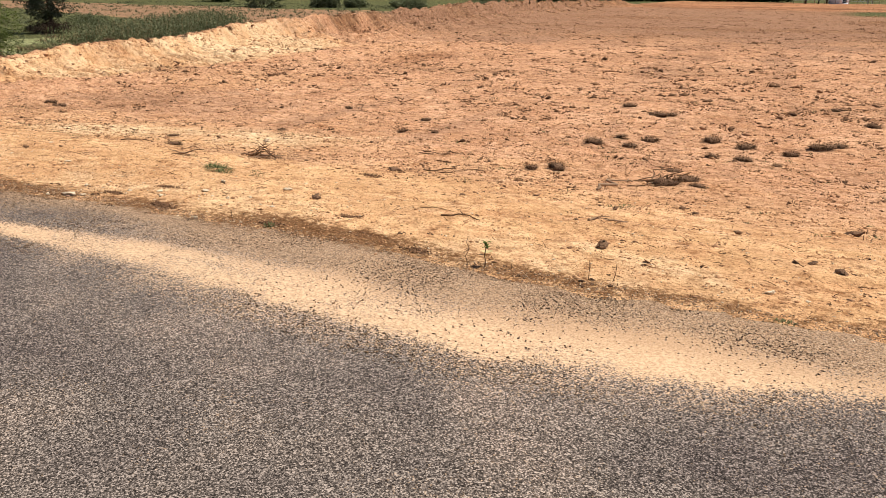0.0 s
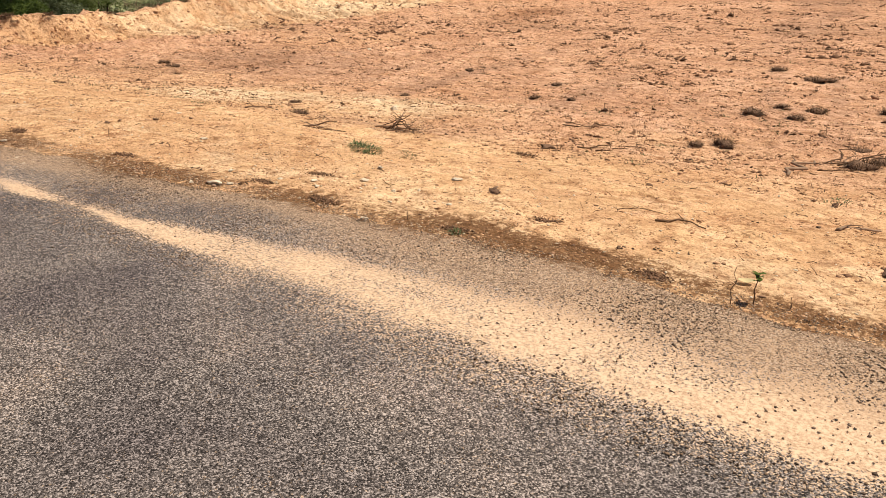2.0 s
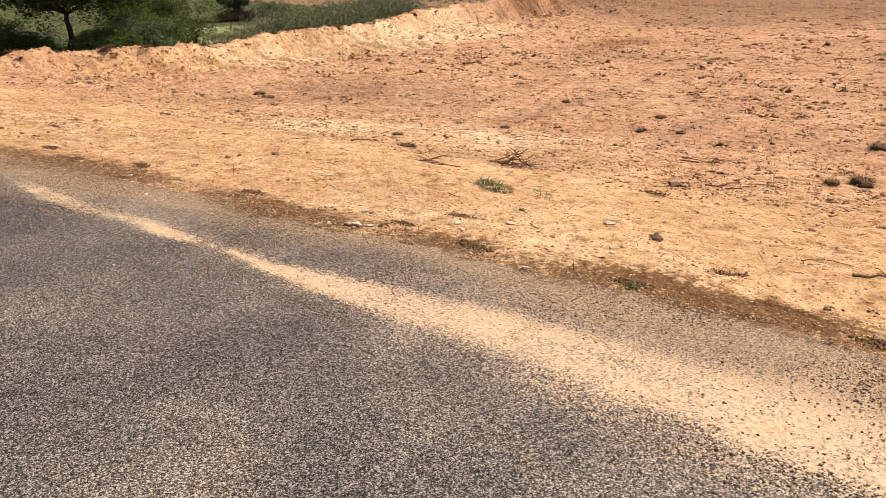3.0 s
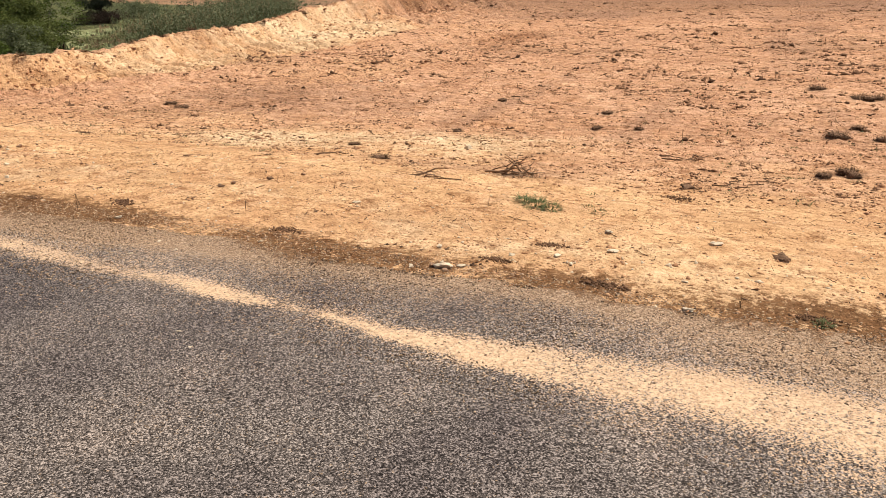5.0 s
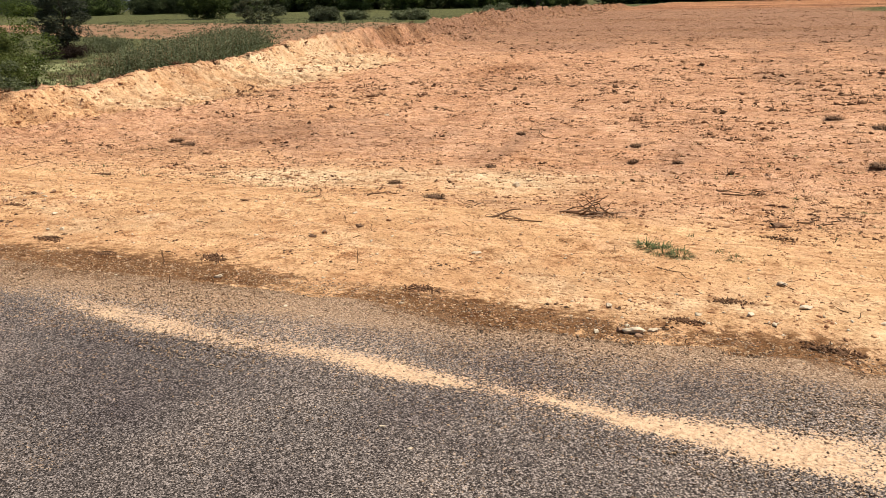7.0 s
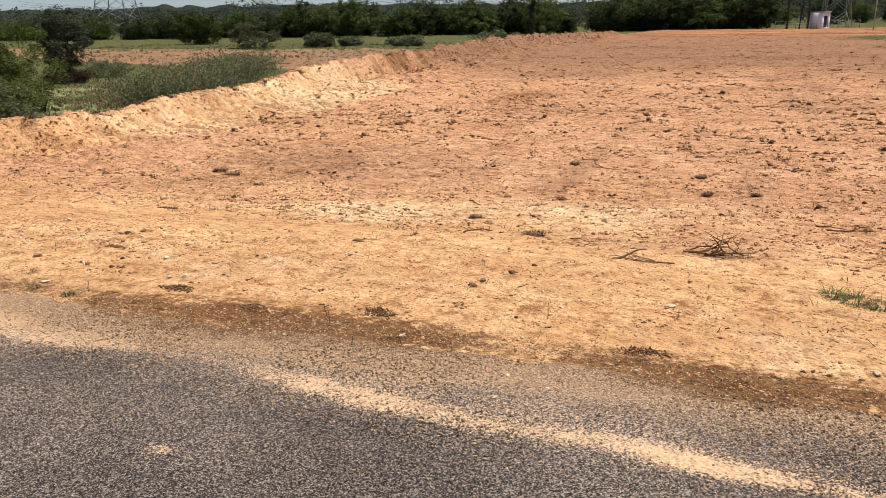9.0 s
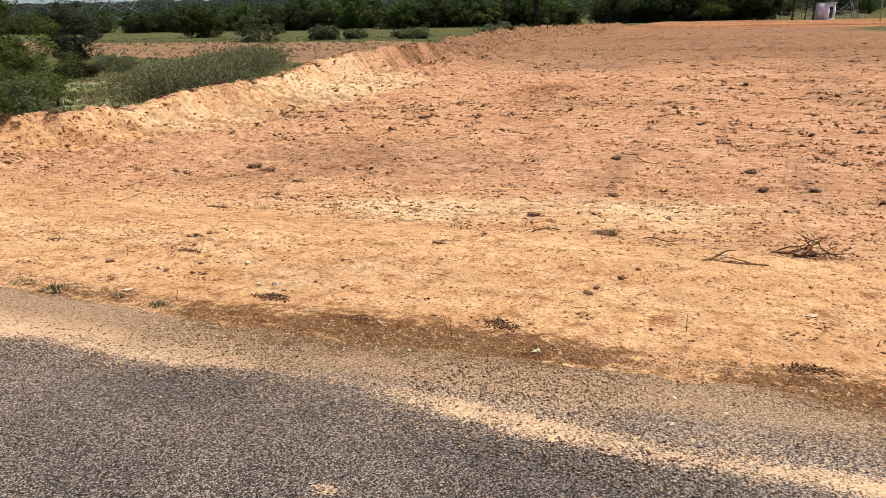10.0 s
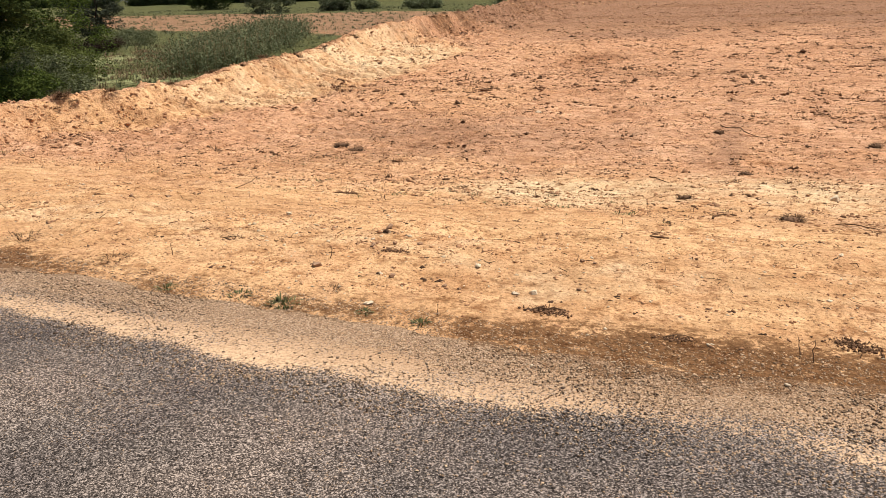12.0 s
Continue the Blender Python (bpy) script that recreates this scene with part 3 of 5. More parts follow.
def build_ground():
    xs = spaced([(-3200, 400), (-260, 12), (-60, 1.0), (-30, 0.25), (-20, 0.07), (-15, 0.065), (-9, 0.05), (5, 0.05), (8, 0.12), (20, 0.5), (60, 3), (260, 20), (3200, 400)])
    ys = spaced([(-3200, 400), (-120, 8), (-12, 0.6), (-1.2, 0.3), (-0.6, 0.045), (5, 0.045), (9, 0.052), (18, 0.065), (30, 0.12), (60, 0.32), (130, 1.6), (300, 10), (3800, 400)])
    x, y = np.meshgrid(xs, ys, indexing="ij")
    z = height(x, y)
    e = edge_y(x)
    z = z - 0.05 * smooth(-0.02, -0.22, y - e) * smooth(-9.0, -7.6, y)
    me = mesh_from("ground", np.stack([x, y, z], -1).reshape(-1, 3), grid_faces(len(xs), len(ys)), EARTH, True)
    d = x - bank_x(y)
    wild = smooth(0.4, 1.6, -d) * smooth(4.0, 7.0, y)
    start = np.interp(x, (-14, -10.7, -7.5, -4.5, -2.0, 2.0, 6.0), (3.4, 4.3, 6.4, 7.0, 5.2, 5.0, 4.6))
    red = smooth(-2.6, 3.2, y - start + 2.2 * fbm(x, y, 2.6, 3, 51)) * (1 - 0.45 * smooth(0.1, 0.6, fbm(x, y, 7, 3, 59)) * (1 - smooth(20, 60, y)))
    foot = bank_foot(y)
    slope = smooth(-0.15, 0.05, d) * (1 - smooth(0.72, 1.02, d / foot + 0.10 * lump(x, y, 0.7, 70)))
    red = red * (1 - 0.9 * slope * smooth(5, 8, y) * (1 - smooth(24, 32, y)))
    pale = 1.15 * np.exp(-(((x + 6.6 - 0.4 * lump(x, y, 1.3, 58)) / 1.35) ** 2 + ((y - 5.2 - 0.22 * (x + 6.7) - 0.45 * lump(x, y, 1.1, 57)) / 1.15) ** 2)) + 0.8 * np.exp(-(((x + 4.0) / 0.9) ** 2 + ((y - 6.3) / 1.1) ** 2))
    pale = pale + slope * (0.48 + 0.35 * lump(y, 0 * y, 5, 53) + 0.30 * lump(y - 0.5 * d, 0.3 * d, 0.6, 68)) * smooth(9, 12.5, y) * (1 - smooth(24, 32, y)) + 0.35 * np.exp(-(((y - 0.5) / 0.7) ** 2)) * (lump(x, y, 1.4, 54) > 0)
    rel = y - e
    damp = damp_soil(x, y)
    # raw brown earth, with the far face's shade put into the same dark colour
    raw_shaded_bank = np.clip(1 - np.abs(d) / 2.2, 0, 1) * smooth(0.0, 0.5, fbm(x, y, 2.0, 3, 69) + 1.15 * smooth(24, 34, y) - 0.55)
    patch = smooth(0.1, 0.5, lump(x, y, 5.0, 57))
    lawn = np.exp(-(((x + 28) / 4.0) ** 2 + ((y - 19) / 3.0) ** 2)) * 0.85 + np.exp(-(((x + 34) / 3.0) ** 2 + ((y - 25) / 3.0) ** 2))
    plough = smooth(40, 46, y + 0.32 * (x + 35)) * (1 - smooth(76, 80, y + 0.05 * (x + 60))) * wild
    grass = wild * (1 - 0.12 * patch * (1 - plough))
    beyond = smooth(132, 150, y) * (1 - wild)
    grass = np.maximum(grass, 0.9 * smooth(160, 166, y))
    grass = np.maximum(grass, 1.3 * np.exp(-(((x - 9) / 7.5) ** 2 + ((y - 97) / 11) ** 2)))
    worn = smooth(14, 62, y + 14 * fbm(x, y, 14, 3, 65)) * (1 - smooth(105, 122, y + 6 * lump(x, y, 15, 66))) * (1 - wild) * 0.8
    worn = np.maximum(worn, 0.38 * smooth(0.0, 0.6, fbm(x, 1.2 * y, 3.5, 4, 67)) * smooth(0.0, 2.0, y - start) * (1 - wild))
    # the bank's raw earth and painted shade join the worn soil here
    worn = np.maximum(worn, 0.9 * raw_shaded_bank)
    brown = 0.55 * np.exp(-(((x + 9.2 + 0.3 * (y - 9.5)) / 4.4) ** 2 + ((y - 9.6) / 2.3) ** 2)) + 0.35 * np.exp(-(((x + 1.5) / 2.6) ** 2 + ((y - 9.5) / 2.2) ** 2)) + 0.5 * np.exp(-(((x + 3.2) / 1.6) ** 2 + ((y - 4.4) / 0.8) ** 2))
    s_row = y - 6.0 * smooth(-4, 13, x) + 1.5 * lump(x, y, 9, 75)
    brown = brown + smooth(27, 46, y) * (1 - smooth(98, 112, y)) * (0.85 + 0.85 * lump(0.12 * x, s_row, 4.5, 76)) + 0.6 * smooth(18, 34, y) * smooth(0.0, 0.5, fbm(x, y, 6.0, 3, 77))
    brown = brown + 0.50 * smooth(5, 8, y) * lump(x + 0.095 * y + 0.3 * lump(x, y, 4, 79), 0.05 * y, 0.55, 78) * smooth(-9, -5, x) * (1 - smooth(30, 45, y))
    brown = np.clip(brown, 0, 1) * (1 - wild) * (1 - np.exp(-(((x + 11.0) / 2.2) ** 2 + ((y - 24.5) / 4.0) ** 2)))
    for name, values in (("brown", brown), ("clay", smooth(92, 122, y + 10 * lump(x, 2 * y, 20, 74)) * (1 - wild) * (1 - raw_shaded_bank) + 0.75 * np.exp(-(((x + 11.2) / 1.5) ** 2 + ((y - 24.0) / 3.2) ** 2))), ("worn", worn), ("red", np.maximum(red, beyond)), ("pale", pale), ("damp", damp), ("grass", grass * (1 - plough)), ("plough", plough), ("meadow", lawn * wild)):
        attribute(me, name, values)
    tagged(new("ground", me), "bare sandy orange earth sloping down to a graded field", "ground", kind="structure")


LOW_X = (-10, -8, -7, -6.3, -5.6, -5, -4.3, -3.6, -2, -1.2, -0.5, 0.1, 0.7, 1.4, 1.9, 2.4, 2.8, 3.1, 3.6, 4, 4.4, 5.2)
LOW_Y = (-0.93, -0.93, -0.97, -0.98, -0.97, -0.88, -0.87, -0.93, -0.93, -0.95, -0.98, -1.04, -1.09, -1.12, -1.17, -1.21, -1.21, -1.19, -1.09, -0.94, -0.83, -0.72)
UP_X = (-9, -7.1, -6.2, -5.2, -4.4, -3.7, -2.5, -1.2, -0.7, 0, 0.5, 1, 2.4, 4.3, 5.5)
UP_Y = (-0.80, -0.74, -0.72, -0.74, -0.74, -0.80, -0.84, -0.87, -0.83, -0.76, -0.71, -0.69, -0.66, -0.60, -0.50)


def sand_on_road(x, y):
    """How much sand lies on the road, 0 to 1."""
    x, y = np.asarray(x, float), np.asarray(y, float)
    low = np.interp(x, LOW_X, LOW_Y) + 0.045 + 0.02 * lump(x, 0 * x, 0.5, 61)
    up = np.interp(x, UP_X, UP_Y) + 0.045 + 0.025 * lump(x, 0 * x, 0.6, 62)
    wide = smooth(-0.9, 0.9, x)
    full = np.interp(x, (-9, -6.4, -5.6, -4.8, -4.0, -3.3, -2.6, -1.0, -0.2, 0.5, 1.3, 5), (0.86, 0.88, 0.75, 0.56, 0.55, 0.74, 0.94, 1.00, 0.80, 0.80, 0.96, 1.0))
    core = smooth(-0.09 - 0.09 * wide, 0.04 + 0.14 * wide, y - low + 0.03 * lump(x, y, 0.22, 66)) * (1 - smooth(-0.05 - 0.05 * wide, 0.14 + 0.31 * wide, y - up))
    core = core * (full + 0.20 * lump(x, y, 0.55, 63) + 0.14 * lump(x, y, 0.16, 65))
    rest = np.interp(x, (-9, -7.4, -6.0, -4.2, -3.0, -2.0, -0.6, 0.6, 1.6, 5), (0.26, 0.30, 0.40, 0.46, 0.34, 0.20, 0.18, 0.36, 0.44, 0.44))
    above = smooth(-0.05, 0.1, y - low) * rest * (1 - 0.4 * smooth(-0.25, -0.02, y - edge_y(x)))
    halo = (0.28 + 0.10 * wide) * np.exp(-((np.minimum(y - low, 0) / (0.12 + 0.12 * wide)) ** 2)) * (y < low + 0.15)
    halo = np.maximum(halo, 0.8 * np.exp(-(((x + 4.05) / 0.05) ** 2 + ((y + 1.55) / 0.04) ** 2)))
    return np.clip(np.maximum(np.maximum(core, above), halo) + 0.12 * lump(x, y, 0.35, 64) * (y > low - 0.3), 0, 1.35)


def build_road():
    xs = spaced([(-900, 100), (-60, 3), (-14, 0.2), (-9, 0.06), (6, 0.06), (10, 0.3), (60, 3), (900, 100)])
    ys = np.concatenate([np.linspace(-7.6, -1.6, 26), np.linspace(-1.55, 0.25, 61)])
    x, yy = np.meshgrid(xs, ys, indexing="ij")
    e = edge_y(x)
    y = np.where(yy > -1.6, -1.6 + (yy + 1.6) * (e + 0.10 + 1.6) / 1.85, yy)
    z = np.interp(y, LAND_Y, LAND_Z) + 0.004 * lump(x, y, 0.5, 71) + 0.012
    rel = y - e
    z = z - 0.03 * smooth(-0.10, 0.10, rel + 0.05 * lump(x, y, 0.16, 72))
    me = mesh_from("road", np.stack([x, y, z], -1).reshape(-1, 3), grid_faces(len(xs), len(ys)), CHIPSEAL, True)
    attribute(me, "sand", sand_on_road(x, y))
    attribute(me, "damp", damp_soil(x, y))
    attribute(me, "old_seal", smooth(-1.0, -3.5, x) * (1 - 0.7 * smooth(-4.8, -6.5, x)) * smooth(-0.7, -1.0, y))
    attribute(me, "earth", 1.0 * smooth(-0.30, 0.02, rel) * (0.8 + 0.3 * lump(x, y, 0.7, 73)) + 0.80 * smooth(-1.8, -3.6, x) * (1 - 0.6 * smooth(-6.6, -7.6, x)) * smooth(-0.60, -0.15, rel) + 0.74 * smooth(-0.75, -0.05, rel) + 0.62 * smooth(-0.4, 1.0, x) * smooth(-0.85, -0.5, rel) * (1 - 0.8 * smooth(-0.34, -0.14, rel)))
    tagged(new("road", me), "grey worn chip seal road with sand drifted along its edge", "road", kind="structure")


build_ground()
build_road()


# ---------------------------------------------------------------- plants: building blocks
def blades(base, way, length, width, bend=0.3):
    """Thin bent blades, five corners and three triangles each."""
    base, way = np.asarray(base, float), np.asarray(way, float)
    n = len(base)
    way = way / (np.linalg.norm(way, axis=1, keepdims=True) + 1e-9)
    side = np.cross(way, [0.0, 0.0, 1.0])
    side = side / (np.linalg.norm(side, axis=1, keepdims=True) + 1e-6)
    length, width = np.broadcast_to(length, n)[:, None], np.broadcast_to(width, n)[:, None]
    mid = base + way * length * 0.55
    tip = base + way * length + np.array([0, 0, -1.0]) * length * bend
    v = np.stack([base - side * width / 2, base + side * width / 2, mid - side * width * 0.4, mid + side * width * 0.4, tip], 1)
    f = np.array([(0, 1, 3), (0, 3, 2), (2, 3, 4)])[None] + 5 * np.arange(n)[:, None, None]
    return v.reshape(-1, 3), f.reshape(-1, 3)


def tuft_blades(rng, n, radius, tall, width, lean=0.7, bend=0.25, rise=1.0):
    """One tuft round the origin."""
    a, r = rng.uniform(0, 2 * np.pi, n), radius * np.sqrt(rng.uniform(0, 1, n)) * 0.6
    base = np.stack([r * np.cos(a), r * np.sin(a), np.full(n, -0.01)], -1)
    out = np.abs(rng.normal(0, lean, n)) + r / max(radius, 1e-6) * 0.5
    b = a + rng.normal(0, 0.5, n)
    way = np.stack([out * np.cos(b), out * np.sin(b), rise * rng.uniform(0.4, 1.4, n)], -1)
    return blades(base, way, tall * rng.uniform(0.45, 1.05, n), width * rng.uniform(0.6, 1.3, n), bend)


def leaf_quads(points, size, rng, aspect=1.7, flat=0.35):
    """A small pointed leaf at every point."""
    n = len(points)
    u = rng.normal(0, 1, (n, 3))
    u[:, 2] *= flat
    u /= np.linalg.norm(u, axis=1, keepdims=True)
    w = np.cross(u, rng.normal(0, 1, (n, 3)) * (0.6, 0.6, 1) + (0, 0, 0.6))
    w /= np.linalg.norm(w, axis=1, keepdims=True) + 1e-9
    s = (size * rng.uniform(0.6, 1.3, n))[:, None]
    u, w = u * s * aspect / 2, w * s / 2
    p = np.asarray(points)
    v = np.stack([p - u, p + w - 0.15 * u, p + u, p - w - 0.15 * u], 1)
    f = np.array([(0, 1, 2), (0, 2, 3)])[None] + 4 * np.arange(n)[:, None, None]
    return v.reshape(-1, 3), f.reshape(-1, 3)


def clump_points(rng, clumps, per):
    """Points gathered in clumps (x, y, z, r), thicker towards each clump's skin."""
    out = []
    for x, y, z, r in clumps:
        d = rng.normal(0, 1, (per, 3))
        d /= np.linalg.norm(d, axis=1, keepdims=True)
        out.append(np.array([x, y, z]) + d * (r * rng.uniform(0.25, 1.0, (per, 1)) ** 0.5) * (1, 1, 0.75))
    return np.concatenate(out)


def crown_clumps(rng, n, centre, radii, r, hollow=0.35):
    d = rng.normal(0, 1, (n, 3))
    d /= np.linalg.norm(d, axis=1, keepdims=True)
    k = hollow + (1 - hollow) * rng.uniform(0, 1, (n, 1)) ** 0.6
    p = np.asarray(centre) + d * k * np.asarray(radii) * rng.uniform(0.8, 1.12, (n, 1))
    return np.concatenate([p, r * rng.uniform(0.6, 1.3, (n, 1))], 1)


def build_tree(name, seed, tall, fork, crown, n_clumps, clump_r, per, leaf, leaf_mat, trunk_r, stems=1, lean=(0, 0), aspect=1.7):
    """A tree at the origin: trunk and limbs, and a crown of many leaves. crown: (height of its middle, half width, half height)."""
    rng = np.random.default_rng(seed)
    root = new(name)
    mid, half, up = crown
    centre = np.array([lean[0], lean[1], mid])
    clumps = crown_clumps(rng, n_clumps, centre, (half, half, up), clump_r)
    part("crown", Soup().add(*leaf_quads(clump_points(rng, clumps, per), leaf, rng, aspect)).mesh("crown", leaf_mat), root)
    for s in range(stems):
        a = 2 * math.pi * s / max(stems, 1) + 0.4
        foot = np.array([0.12 * stems * math.cos(a) * (stems > 1), 0.12 * stems * math.sin(a) * (stems > 1), -0.15])
        top = np.array([lean[0] * 0.6 + 0.35 * half * math.cos(a) * (stems > 1), lean[1] * 0.6 + 0.35 * half * math.sin(a) * (stems > 1), fork])
        me = mesh_from("trunk", *tube(wiggly(foot, top, 7, rng, 0.04), np.linspace(trunk_r, trunk_r * 0.62, 7), 8), BARK, True)
        part("trunk", me, root)
        picks = rng.choice(len(clumps), min(len(clumps), 5 if stems == 1 else 2), replace=False)
        for c in clumps[picks]:
            me = mesh_from("limb", *tube(wiggly(top - (0, 0, 0.1), c[:3], 6, rng, 0.07), np.linspace(trunk_r * 0.5, trunk_r * 0.10, 6), 6), BARK, True)
            part("limb", me, root)
    return root


# ---------------------------------------------------------------- stones and clods lying about
def stone_mesh(name, seed, mat, flat=0.6, rough=0.28, level=BALL3):
    rng = np.random.default_rng(seed)
    v, f = level
    v = v * (1 + 1.5 * rough * np.array([noise.fractal(Vector(p) * 1.9 + Vector((seed * 7.1, 0, 0)), 1.0, 2.0, 3) for p in v])[:, None])
    v = v * (1 + 0.5 * rough * np.array([noise.noise(Vector(p) * 5.5 + Vector((0, seed * 3.3, 0))) for p in v])[:, None])
    for _ in range(9):  # a few broken faces
        d = rng.normal(0, 1, 3)
        d /= np.linalg.norm(d)
        over = np.maximum(v @ d - rng.uniform(0.42, 0.75), 0)
        v = v - over[:, None] * d
    v = v * (1.0, rng.uniform(0.65, 0.95), flat) * 0.5
    return mesh_from(name, v, f, mat, mat is DARK_CLOD)


PALE_STONES = (
    (3.91, 0.45, 0.069), (-1.51, 0.36, 0.06), (-1.3, 0.03, 0.125), (-1.47, -0.04, 0.055), (-1.22, 0.09, 0.055), (-0.81, 0.5, 0.059), (-0.69, 1.12, 0.074),
    (-0.56, 0.75, 0.082), (-0.2, 0.62, 0.053), (-0.04, 1.2, 0.089), (0.03, 0.01, 0.07), (-0.69, 0.39, 0.048), (-0.06, 0.4, 0.044), (-5.63, 0.36, 0.07),
    (-5.71, 0.31, 0.053), (-3.77, -0.09, 0.059), (-4.33, -0.34, 0.036), (-5.03, -0.35, 0.022), (-5.34, -0.54, 0.032), (-6.38, -0.11, 0.06), (-8.03, 1.53, 0.079),
    (-6.07, 0.66, 0.066), (-9.27, 11.82, 0.20), (-4.0, 5.71, 0.163), (-4.08, 1.98, 0.058), (-3.04, -0.62, 0.035), (-3.07, -0.38, 0.035), (-2.86, -0.44, 0.035), (-4.09, -0.68, 0.02), (-2.54, 1.0, 0.07), (-1.96, -1.3, 0.028), (-1.79, -1.4, 0.022))
BROWN_STONES = (
    (-6.48, 0.33, 0.075), (-7.0, 0.35, 0.115), (-6.12, 0.28, 0.055), (-6.03, 0.28, 0.045), (-6.89, 0.85, 0.075), (-6.78, 0.95, 0.06), (-6.63, 1.01, 0.06),
    (-9.41, 1.69, 0.1), (-9.69, 1.54, 0.075), (-7.12, 1.51, 0.11), (-5.53, 1.02, 0.06), (-5.45, 1.01, 0.04), (-3.63, 1.77, 0.075), (-3.74, 1.02, 0.08), (-5.41, 0.5, 0.045), (-1.37, 0.02, 0.075), (-1.28, -0.01, 0.06))
DARK_CLODS = (
    (0.34, 1.07, 0.15), (2.82, 0.86, 0.15), (4.35, 3.75, 0.24), (4.26, 1.1, 0.15), (3.31, 4.91, 0.08), (3.99, 1.26, 0.08), (4.09, 1.29, 0.085),
    (2.33, 1.82, 0.07), (2.25, 3.35, 0.12), (2.07, 3.41, 0.06), (3.16, 0.59, 0.06), (-3.31, 0.44, 0.045), (-0.87, 4.41, 0.24), (-0.42, 2.88, 0.07), (-3.66, 1.36, 0.09), (-3.76, 0.9, 0.08), (-6.98, 1.2, 0.10), (-2.79, 6.9, 0.14), (1.35, 2.1, 0.08), (3.5, 2.4, 0.09), (0.9, 2.7, 0.08), (2.9, 4.0, 0.10))
BROWN_STONE = speckled("brown_stone", (0.20, 0.110, 0.062), (0.44, 0.265, 0.155), 1.0, 50, 0.6, 0.8)


def build_stones():
    rng = np.random.default_rng(5)
    for rows, name, label, mat, flat, group in (
        (PALE_STONES, "stone", "pale cream quartz stone lying on sandy ground", STONE, 0.46, "pale stones on the verge"),
        (BROWN_STONES, "stone", "brown weathered stone half sunk in sandy ground", BROWN_STONE, 0.56, "brown stones on the verge"),
        (DARK_CLODS, "clod", "dark dried clod of earth on bare ground", DARK_CLOD, 0.42, "dark clods")):
        kinds = [tagged(new(name, stone_mesh(name, 11 * k + len(rows), mat, flat, 0.42 if flat > 0.43 else 0.6)), label, name, group) for k in range(5)]
        for k, (x, y, size) in enumerate(rows):
            size *= 0.72 if mat is BROWN_STONE else 0.78 if mat is DARK_CLOD else 0.88
            if k < 5:
                ob = kinds[k]
                ob.matrix_basis = pose(x, y, at_ground(x, y) + size * flat * 0.3, 0, 0, rng.uniform(0, 360)) @ Matrix.Diagonal((size, size, size, 1))
            else:
                s = kinds[k % 5]
                size_k = size / s.scale.x
                copy_thing(s, pose(x, y, at_ground(x, y) + size * flat * 0.3, 0, 0, rng.uniform(0, 360)) @ Matrix.Diagonal((size_k, size_k, size_k, 1)))


# ---------------------------------------------------------------- dry clumps, branches, brush
DRY_CLUMPS = (
    (0.28, 6.18, 0.19), (0.52, 6.55, 0.3), (0.25, 9.21, 0.32), (0.51, 10.08, 0.22), (0.87, 9.29, 0.26), (1.04, 10.01, 0.32), (2.15, 6.22, 0.34), (2.33, 6.61, 0.3),
    (2.54, 6.23, 0.2), (2.0, 7.31, 0.2), (2.64, 10.11, 0.35), (2.75, 8.91, 0.27), (2.27, 8.99, 0.23), (2.03, 10.42, 0.36), (3.79, 10.58, 0.38), (4.06, 10.91, 0.26),
    (3.27, 8.67, 0.17), (3.38, 9.7, 0.26), (-0.36, 14.01, 0.36), (0.48, 13.12, 0.38), (0.74, 13.29, 0.26), (3.81, 16.17, 0.3), (4.57, 13.78, 0.34), (-11.09, 7.31, 0.22),
    (-10.82, 7.29, 0.26), (-4.4, 4.17, 0.22), (-5.02, 7.38, 0.17), (-5.7, 10.6, 0.17), (-5.5, 5.25, 0.15), (-3.39, 9.89, 0.2), (-3.13, 8.52, 0.18), (-2.46, 8.5, 0.15))


def build_dry_clumps():
    kinds = []
    for k in range(5):
        rng = np.random.default_rng(90 + k)
        root = new("dry_clump")
        part("tussock", Soup().add(*tuft_blades(rng, 620, 0.60, 0.44, 0.009, 0.95, 0.2, 0.75)).mesh("tussock", DARK_DRY), root)
        part("root_ball", mesh_from("root_ball", BALL2[0] * (0.38, 0.32, 0.16) * (1 + 0.25 * rng.normal(0, 1, (len(BALL2[0]), 1))), BALL2[1], DARK_CLOD, True), root)
        kinds.append(tagged(root, "dark dried grass clump on bare earth", "dry clump", "dry clumps in the field"))
    rng = np.random.default_rng(8)
    for k, (x, y, size) in enumerate(DRY_CLUMPS):
        stretch = rng.uniform(0.75, 1.3)
        m = pose(x, y, at_ground(x, y), 0, 0, rng.uniform(0, 360)) @ Matrix.Diagonal((1.15 * size * stretch, 1.15 * size / stretch, 1.30 * size * rng.uniform(0.75, 1.1), 1))
        if k < 5:
            kinds[k].matrix_basis = m
        else:
            s = kinds[k % 5]
            c = copy_thing(s, Matrix.Identity(4))
            c.matrix_basis = m


